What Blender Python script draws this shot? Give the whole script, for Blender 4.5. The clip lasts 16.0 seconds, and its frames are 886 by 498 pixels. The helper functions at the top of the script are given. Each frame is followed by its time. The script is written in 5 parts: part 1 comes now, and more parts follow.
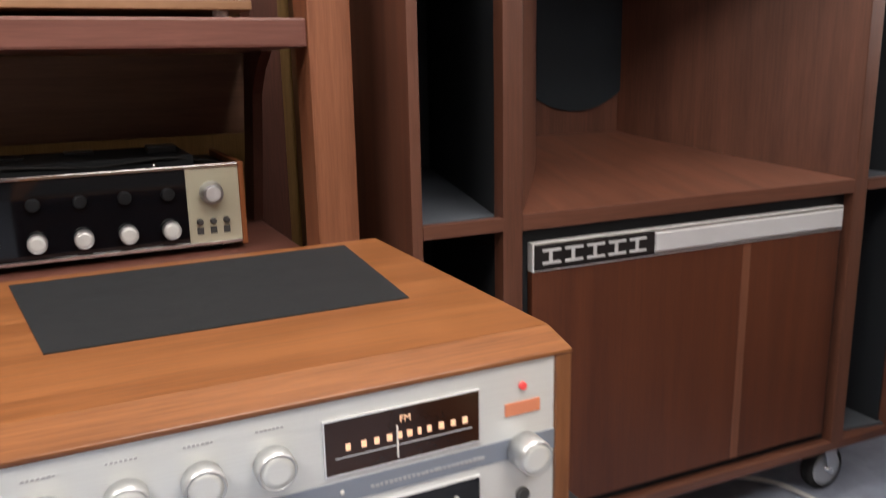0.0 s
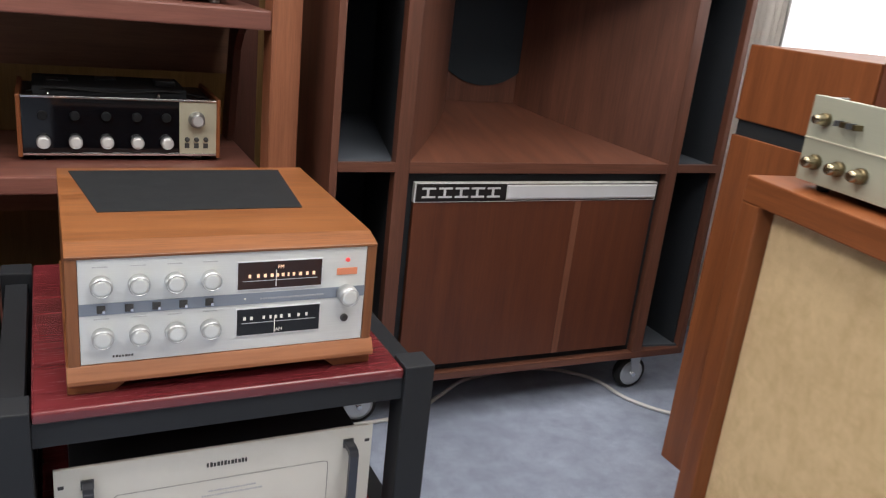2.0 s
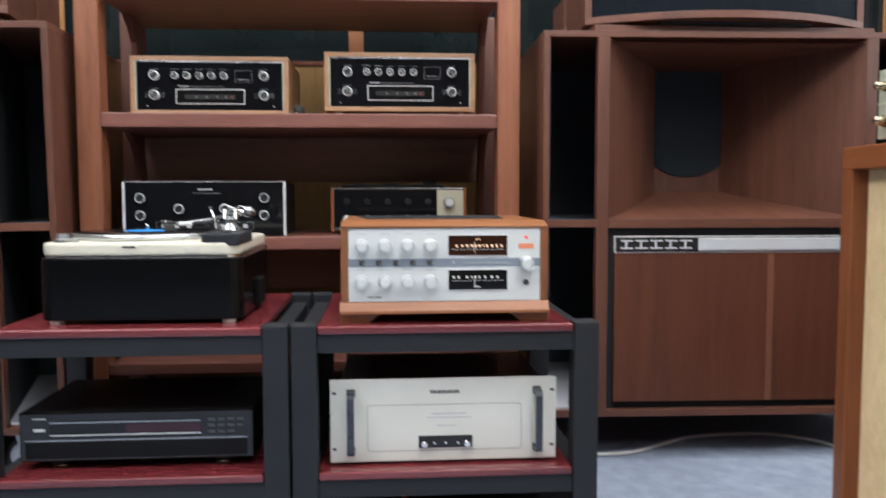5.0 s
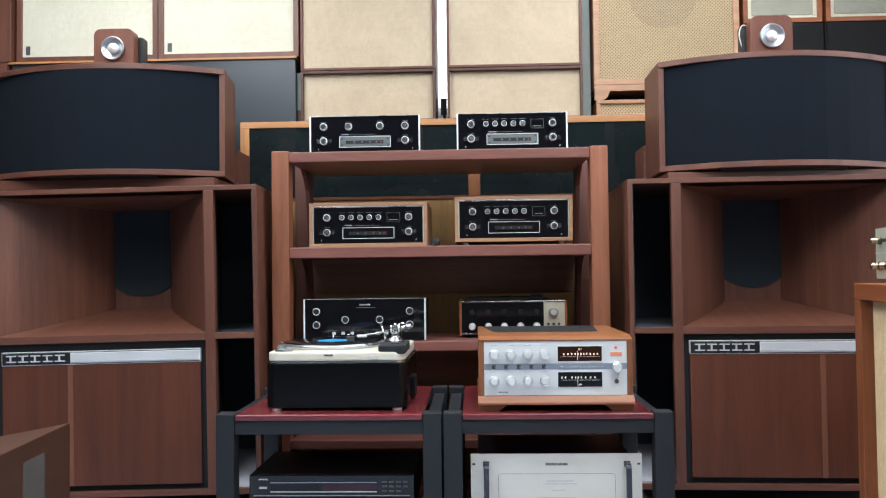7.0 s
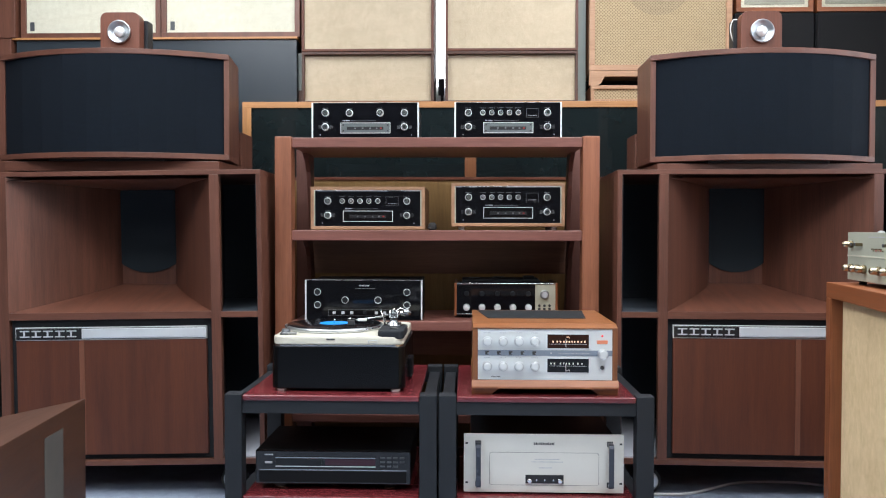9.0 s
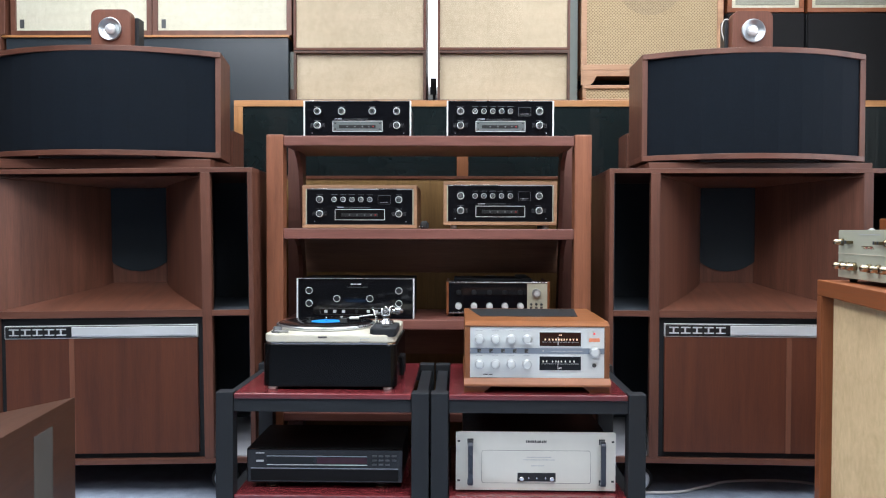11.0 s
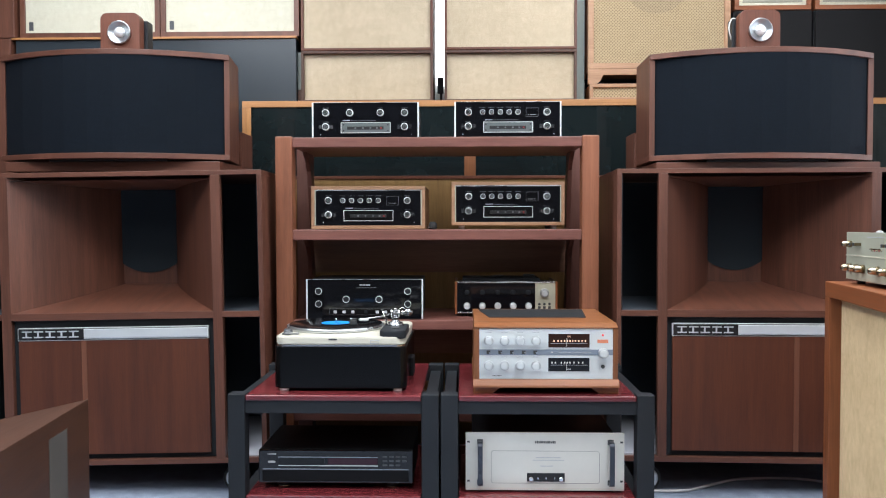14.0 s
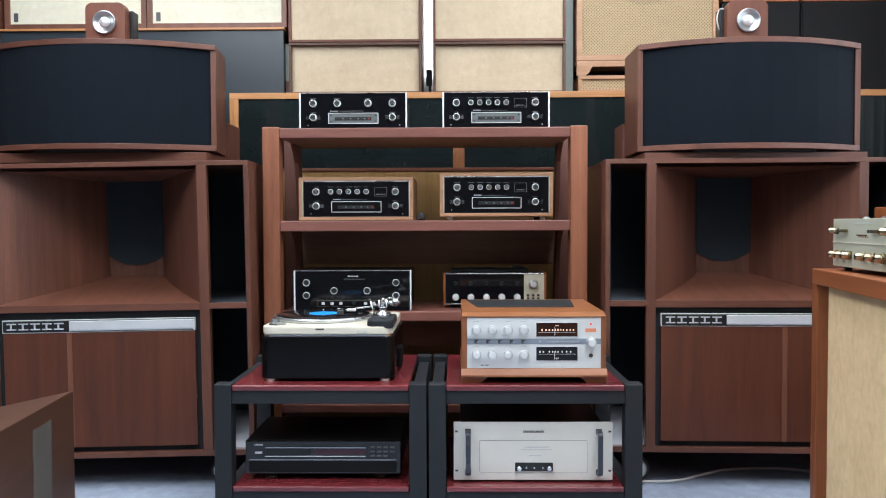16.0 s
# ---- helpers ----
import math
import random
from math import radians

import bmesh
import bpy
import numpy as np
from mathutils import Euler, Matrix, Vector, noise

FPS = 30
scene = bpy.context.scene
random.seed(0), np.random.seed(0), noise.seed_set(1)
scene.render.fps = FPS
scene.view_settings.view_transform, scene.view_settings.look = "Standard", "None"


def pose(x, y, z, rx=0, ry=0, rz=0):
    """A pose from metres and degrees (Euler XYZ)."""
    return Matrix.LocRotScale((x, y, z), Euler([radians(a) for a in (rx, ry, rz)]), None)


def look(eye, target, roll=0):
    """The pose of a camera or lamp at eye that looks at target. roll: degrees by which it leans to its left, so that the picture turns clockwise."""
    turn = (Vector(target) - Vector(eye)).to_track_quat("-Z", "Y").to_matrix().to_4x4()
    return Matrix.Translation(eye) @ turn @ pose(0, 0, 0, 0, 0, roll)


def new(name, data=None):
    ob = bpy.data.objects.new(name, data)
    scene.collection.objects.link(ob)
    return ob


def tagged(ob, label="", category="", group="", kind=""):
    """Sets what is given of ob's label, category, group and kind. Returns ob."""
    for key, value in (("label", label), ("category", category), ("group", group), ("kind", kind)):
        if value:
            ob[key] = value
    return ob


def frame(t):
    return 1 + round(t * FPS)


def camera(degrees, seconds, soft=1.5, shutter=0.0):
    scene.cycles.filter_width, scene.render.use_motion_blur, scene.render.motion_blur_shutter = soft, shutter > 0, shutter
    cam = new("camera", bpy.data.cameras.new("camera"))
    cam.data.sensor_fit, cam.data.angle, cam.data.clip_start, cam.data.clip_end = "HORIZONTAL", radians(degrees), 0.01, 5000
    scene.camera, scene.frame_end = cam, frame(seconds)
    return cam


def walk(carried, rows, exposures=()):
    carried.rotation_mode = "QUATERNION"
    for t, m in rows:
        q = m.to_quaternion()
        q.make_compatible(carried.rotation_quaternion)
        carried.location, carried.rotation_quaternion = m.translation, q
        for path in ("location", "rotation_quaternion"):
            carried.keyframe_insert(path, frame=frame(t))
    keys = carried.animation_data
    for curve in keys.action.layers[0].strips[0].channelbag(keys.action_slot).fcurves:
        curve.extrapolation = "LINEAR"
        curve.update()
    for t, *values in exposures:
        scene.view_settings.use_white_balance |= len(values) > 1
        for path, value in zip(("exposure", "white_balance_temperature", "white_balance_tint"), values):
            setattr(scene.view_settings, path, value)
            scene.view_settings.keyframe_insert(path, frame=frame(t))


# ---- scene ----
cam = camera(57.7, 16.0, soft=1.1, shutter=0.4)
PATH = [
    (0, (0.101, 0.217, 0.92), (0.948, 1.972, 0.47), -1.2),
    (0.5, (0.081, 0.097, 1.01), (0.889, 1.767, 0.262), -0.6),
    (1, (0.032, 0.005, 1.048), (0.871, 1.602, 0.185), 3.2),
    (1.5, (0.024, -0.144, 1.079), (0.944, 1.457, 0.312), 6.4),
    (2, (0.017, -0.351, 1.084), (0.887, 1.335, 0.451), 6.3),
    (2.5, (0.0, -0.509, 1.077), (0.884, 1.179, 0.472), 5.9),
    (3, (0.001, -0.657, 1.073), (0.873, 1.048, 0.496), 5.6),
    (3.5, (0.082, -0.866, 1.063), (0.806, 0.911, 0.5), 3.7),
    (4, (0.134, -0.943, 1.025), (0.563, 0.951, 0.546), 2.3),
    (4.5, (0.175, -0.943, 0.916), (0.398, 1.015, 0.574), 0.8),
    (5, (0.116, -0.946, 0.762), (0.263, 1.044, 0.624), -0.1),
    (5.2, (0.083, -1.023, 0.766), (0.174, 0.973, 0.685), -0.3),
    (7.3, (0.017, -1.614, 0.929), (-0.06, 0.383, 0.99), -0.7),
    (7.5, (0.016, -1.64, 0.956), (-0.054, 0.358, 0.993), -0.7),
    (8, (0.007, -1.664, 0.967), (-0.059, 0.335, 0.961), -0.1),
    (8.5, (0.006, -1.682, 0.974), (-0.06, 0.317, 0.944), 0.1),
    (9, (0.008, -1.69, 0.988), (-0.051, 0.309, 0.94), 0.1),
    (11.5, (0.004, -1.688, 0.975), (-0.032, 0.311, 0.935), 0.2),
    (12, (0.006, -1.69, 0.976), (-0.042, 0.31, 0.943), 0.1),
    (12.5, (-0.001, -1.691, 0.978), (-0.054, 0.308, 0.939), -0.0),
    (13, (-0.003, -1.691, 0.979), (-0.055, 0.308, 0.934), -0.1),
    (13.5, (-0.001, -1.694, 0.981), (-0.059, 0.304, 0.931), -0.2),
    (14, (-0.004, -1.703, 1.005), (-0.056, 0.295, 0.944), -0.1),
    (14.5, (0.004, -1.696, 0.988), (-0.048, 0.303, 0.938), 0.0),
    (15, (0.001, -1.695, 0.978), (-0.042, 0.304, 0.93), 0.0),
    (15.5, (0.0, -1.692, 0.976), (-0.035, 0.307, 0.92), -0.1),
    (16, (0.008, -1.693, 0.975), (-0.023, 0.306, 0.911), -0.2),
]
EXPOSURES = [(0, -0.05, 7000, 15), (1.0, -0.02, 6600, 12), (1.5, -0.07, 6600, 11), (2.0, -0.12, 6650, 12), (3.0, 0.05, 6750, 12), (3.5, 0.12, 6850, 13), (4.2, 0.27, 6550, 11), (5.2, 0.25, 6050, 8), (7.3, 0.19, 5850, 8), (16, 0.19, 5850, 8)]
walk(cam, [(t, look(eye, target, roll)) for t, eye, target, roll in PATH], EXPOSURES)


# ---- world and light ----
world = bpy.data.worlds.new("world")
world.use_nodes = True
world.node_tree.nodes["Background"].inputs[0].default_value = (0.8, 0.9, 1.0, 1)
world.node_tree.nodes["Background"].inputs[1].default_value = 0.15
scene.world = world
ROOM_X0, ROOM_X1, ROOM_Y0, ROOM_Y1, ROOM_Z = -3.0, 2.07, -4.2, 2.75, 2.75
LAMPS = [(-1.35, -0.45, 37), (0.7, -0.45, 36), (-1.35, -2.3, 6), (0.7, -2.3, 6), (-1.35, 1.0, 24), (0.7, 1.0, 23)]
LAMP_SIZE = (1.2, 1.1)


# ---- materials ----
def nodes_of(name):
    m = bpy.data.materials.new(name)
    m.use_nodes = True
    nt = m.node_tree
    return m, nt, nt.nodes["Principled BSDF"]


def coords(nt, scale, jitter=True):
    tc = nt.nodes.new("ShaderNodeTexCoord")
    mp = nt.nodes.new("ShaderNodeMapping")
    mp.inputs["Scale"].default_value = scale
    nt.links.new(tc.outputs["Object"], mp.inputs["Vector"])
    if jitter:
        info = nt.nodes.new("ShaderNodeObjectInfo")
        mul = nt.nodes.new("ShaderNodeMath")
        mul.operation = "MULTIPLY"
        mul.inputs[1].default_value = 37.0
        nt.links.new(info.outputs["Random"], mul.inputs[0])
        nt.links.new(mul.outputs[0], mp.inputs["Location"])
    return mp.outputs["Vector"]


def noise_of(nt, vec, scale, detail=4.0, rough=0.55, distortion=0.0):
    n = nt.nodes.new("ShaderNodeTexNoise")
    n.inputs["Scale"].default_value, n.inputs["Detail"].default_value = scale, detail
    n.inputs["Roughness"].default_value, n.inputs["Distortion"].default_value = rough, distortion
    nt.links.new(vec, n.inputs["Vector"])
    return n.outputs["Fac"]


def ramp_of(nt, fac, stops):
    r = nt.nodes.new("ShaderNodeValToRGB")
    while len(r.color_ramp.elements) < len(stops):
        r.color_ramp.elements.new(0.5)
    for e, (p, c) in zip(r.color_ramp.elements, stops):
        e.position, e.color = p, (*c, 1)
    nt.links.new(fac, r.inputs["Fac"])
    return r.outputs["Color"]


def mixed(nt, a, b, fac, mode="MIX"):
    m = nt.nodes.new("ShaderNodeMix")
    m.data_type, m.blend_type = "RGBA", mode
    for sock, v in ((m.inputs[0], fac), (m.inputs[6], a), (m.inputs[7], b)):
        if isinstance(v, (int, float)):
            sock.default_value = v
        elif isinstance(v, tuple):
            sock.default_value = (*v, 1)
        else:
            nt.links.new(v, sock)
    return m.outputs[2]


def bumped(nt, bsdf, height, strength, dist=0.001):
    b = nt.nodes.new("ShaderNodeBump")
    b.inputs["Strength"].default_value, b.inputs["Distance"].default_value = strength, dist
    nt.links.new(height, b.inputs["Height"])
    nt.links.new(b.outputs["Normal"], bsdf.inputs["Normal"])


def ranged(nt, fac, lo, hi):
    m = nt.nodes.new("ShaderNodeMapRange")
    m.inputs["To Min"].default_value, m.inputs["To Max"].default_value = lo, hi
    nt.links.new(fac, m.inputs["Value"])
    return m.outputs["Result"]


def wood(name, dark, light, axis="z", rough=0.42, figure=1.0, coat=0.0):
    """Veneer: long fine pores, broad bands of figure and slow shifts of tone along one axis."""
    m, nt, b = nodes_of(name)
    along = {"x": (0.05, 1, 1), "y": (1, 0.05, 1), "z": (1, 1, 0.05)}[axis]
    vec = coords(nt, along)
    fine = noise_of(nt, vec, 260, 5, 0.65)
    band = noise_of(nt, vec, 26, 3, 0.5, 0.6)
    slow = noise_of(nt, coords(nt, (1, 1, 1)), 2.2, 2)
    mean = tuple((a + c) / 2 for a, c in zip(dark, light))
    edge = 0.34 if figure > 1 else 0.27
    c1 = ramp_of(nt, band, [(edge, dark), (0.5, mean), (1 - edge, light)])
    c2 = ramp_of(nt, fine, [(0.3, tuple(v * 0.55 for v in dark)), (0.62, light)])
    c = mixed(nt, c1, c2, 0.28 * figure)
    c = mixed(nt, c, ramp_of(nt, slow, [(0.3, (0.72, 0.7, 0.68)), (0.7, (1, 1, 1))]), 0.6, "MULTIPLY")
    nt.links.new(c, b.inputs["Base Color"])
    nt.links.new(ranged(nt, fine, rough - 0.1, rough + 0.12), b.inputs["Roughness"])
    b.inputs["Coat Weight"].default_value, b.inputs["Coat Roughness"].default_value = coat, 0.2
    bumped(nt, b, fine, 0.12, 0.0006)
    return m


def cloth(name, dark, light, pitch=0.0016, rough=0.95, strength=0.5, blotch=0.25, turn=0, slub=0.55, gloss=0.5):
    """Woven grille cloth: two crossed threads with slubs."""
    m, nt, b = nodes_of(name)
    vec = coords(nt, (1, 1, 1))
    if turn:
        rot = nt.nodes.new("ShaderNodeVectorRotate")
        rot.rotation_type = "Y_AXIS"
        rot.inputs["Angle"].default_value = radians(turn)
        nt.links.new(vec, rot.inputs["Vector"])
        vec = rot.outputs["Vector"]
    fac = None
    for d in ("X", "Z"):
        w = nt.nodes.new("ShaderNodeTexWave")
        w.bands_direction = d
        w.inputs["Scale"].default_value = 0.314 / pitch
        w.inputs["Distortion"].default_value, w.inputs["Detail"].default_value = 1.2, 1
        w.inputs["Detail Scale"].default_value = 3
        nt.links.new(vec, w.inputs["Vector"])
        if fac is None:
            fac = w.outputs["Fac"]
        else:
            mx = nt.nodes.new("ShaderNodeMath")
            mx.operation = "MAXIMUM" if turn else "MULTIPLY"
            nt.links.new(fac, mx.inputs[0])
            nt.links.new(w.outputs["Fac"], mx.inputs[1])
            fac = mx.outputs[0]
    slub_h = noise_of(nt, coords(nt, (14, 14, 420)), 1.0, 2)
    slub_v = noise_of(nt, coords(nt, (420, 14, 14)), 1.0, 2)
    slow = noise_of(nt, vec, 5, 3)
    c = mixed(nt, dark, light, fac)
    slubs = mixed(nt, ramp_of(nt, slub_h, [(0.3, (0.74, 0.72, 0.68)), (0.6, (1, 1, 1))]),
                  ramp_of(nt, slub_v, [(0.3, (0.78, 0.76, 0.72)), (0.6, (1, 1, 1))]), 0.5, "MULTIPLY")
    c = mixed(nt, c, slubs, slub, "MULTIPLY")
    c = mixed(nt, c, ramp_of(nt, slow, [(0.3, (0.8, 0.78, 0.74)), (0.7, (1, 1, 1))]), blotch, "MULTIPLY")
    mottle = noise_of(nt, coords(nt, (1, 1, 0.7)), 55, 5, 0.65)
    c = mixed(nt, c, ramp_of(nt, mottle, [(0.32, (0.8, 0.77, 0.72)), (0.62, (1, 1, 1))]), blotch, "MULTIPLY")
    nt.links.new(c, b.inputs["Base Color"])
    b.inputs["Roughness"].default_value, b.inputs["Specular IOR Level"].default_value = rough, gloss
    bumped(nt, b, fac, strength, 0.0006)
    return m


def plain(name, col, rough=0.5, metal=0.0, vary=0.12, scale=30, bump=0.05, coat=0.0, emit=0.0, gloss=0.5):
    """Paint, plastic or metal with slight stains and a fine tooth."""
    m, nt, b = nodes_of(name)
    vec = coords(nt, (1, 1, 1))
    big, small = noise_of(nt, vec, scale * 0.25, 4), noise_of(nt, vec, scale * 14, 3)
    c = mixed(nt, tuple(v * (1 - vary) for v in col), tuple(min(1, v * (1 + vary)) for v in col), big)
    nt.links.new(c, b.inputs["Base Color"])
    b.inputs["Metallic"].default_value, b.inputs["Specular IOR Level"].default_value = metal, gloss
    nt.links.new(ranged(nt, big, max(0.02, rough - 0.07), rough + 0.07), b.inputs["Roughness"])
    b.inputs["Coat Weight"].default_value, b.inputs["Coat Roughness"].default_value = coat, 0.08
    if bump:
        bumped(nt, b, small, bump, 0.0004)
    if emit:
        b.inputs["Emission Color"].default_value = (*col, 1)
        b.inputs["Emission Strength"].default_value = emit
    return m


def brushed(name, col, rough=0.34, axis="x", metal=0.85):
    m, nt, b = nodes_of(name)
    vec = coords(nt, {"x": (0.01, 1, 1), "z": (1, 1, 0.01)}[axis])
    f = noise_of(nt, vec, 900, 3)
    c = mixed(nt, tuple(v * 0.88 for v in col), col, f)
    nt.links.new(c, b.inputs["Base Color"])
    b.inputs["Metallic"].default_value = metal
    nt.links.new(ranged(nt, f, rough - 0.05, rough + 0.1), b.inputs["Roughness"])
    bumped(nt, b, f, 0.06, 0.0003)
    return m


def carpet_material():
    m, nt, b = nodes_of("grey_blue_carpet")
    vec = coords(nt, (1, 1, 1), False)
    pile, tread, slow = noise_of(nt, vec, 420, 4, 0.7), noise_of(nt, vec, 17, 7, 0.68), noise_of(nt, vec, 2.6, 4)
    c = ramp_of(nt, pile, [(0.25, (0.215, 0.25, 0.325)), (0.75, (0.475, 0.545, 0.67))])
    c = mixed(nt, c, ramp_of(nt, tread, [(0.3, (0.68, 0.69, 0.72)), (0.7, (1.1, 1.1, 1.1))]), 0.8, "MULTIPLY")
    c = mixed(nt, c, ramp_of(nt, slow, [(0.35, (0.8, 0.8, 0.82)), (0.65, (1, 1, 1))]), 0.7, "MULTIPLY")
    nt.links.new(c, b.inputs["Base Color"])
    b.inputs["Roughness"].default_value = 1.0
    bumped(nt, b, pile, 0.7, 0.004)
    return m


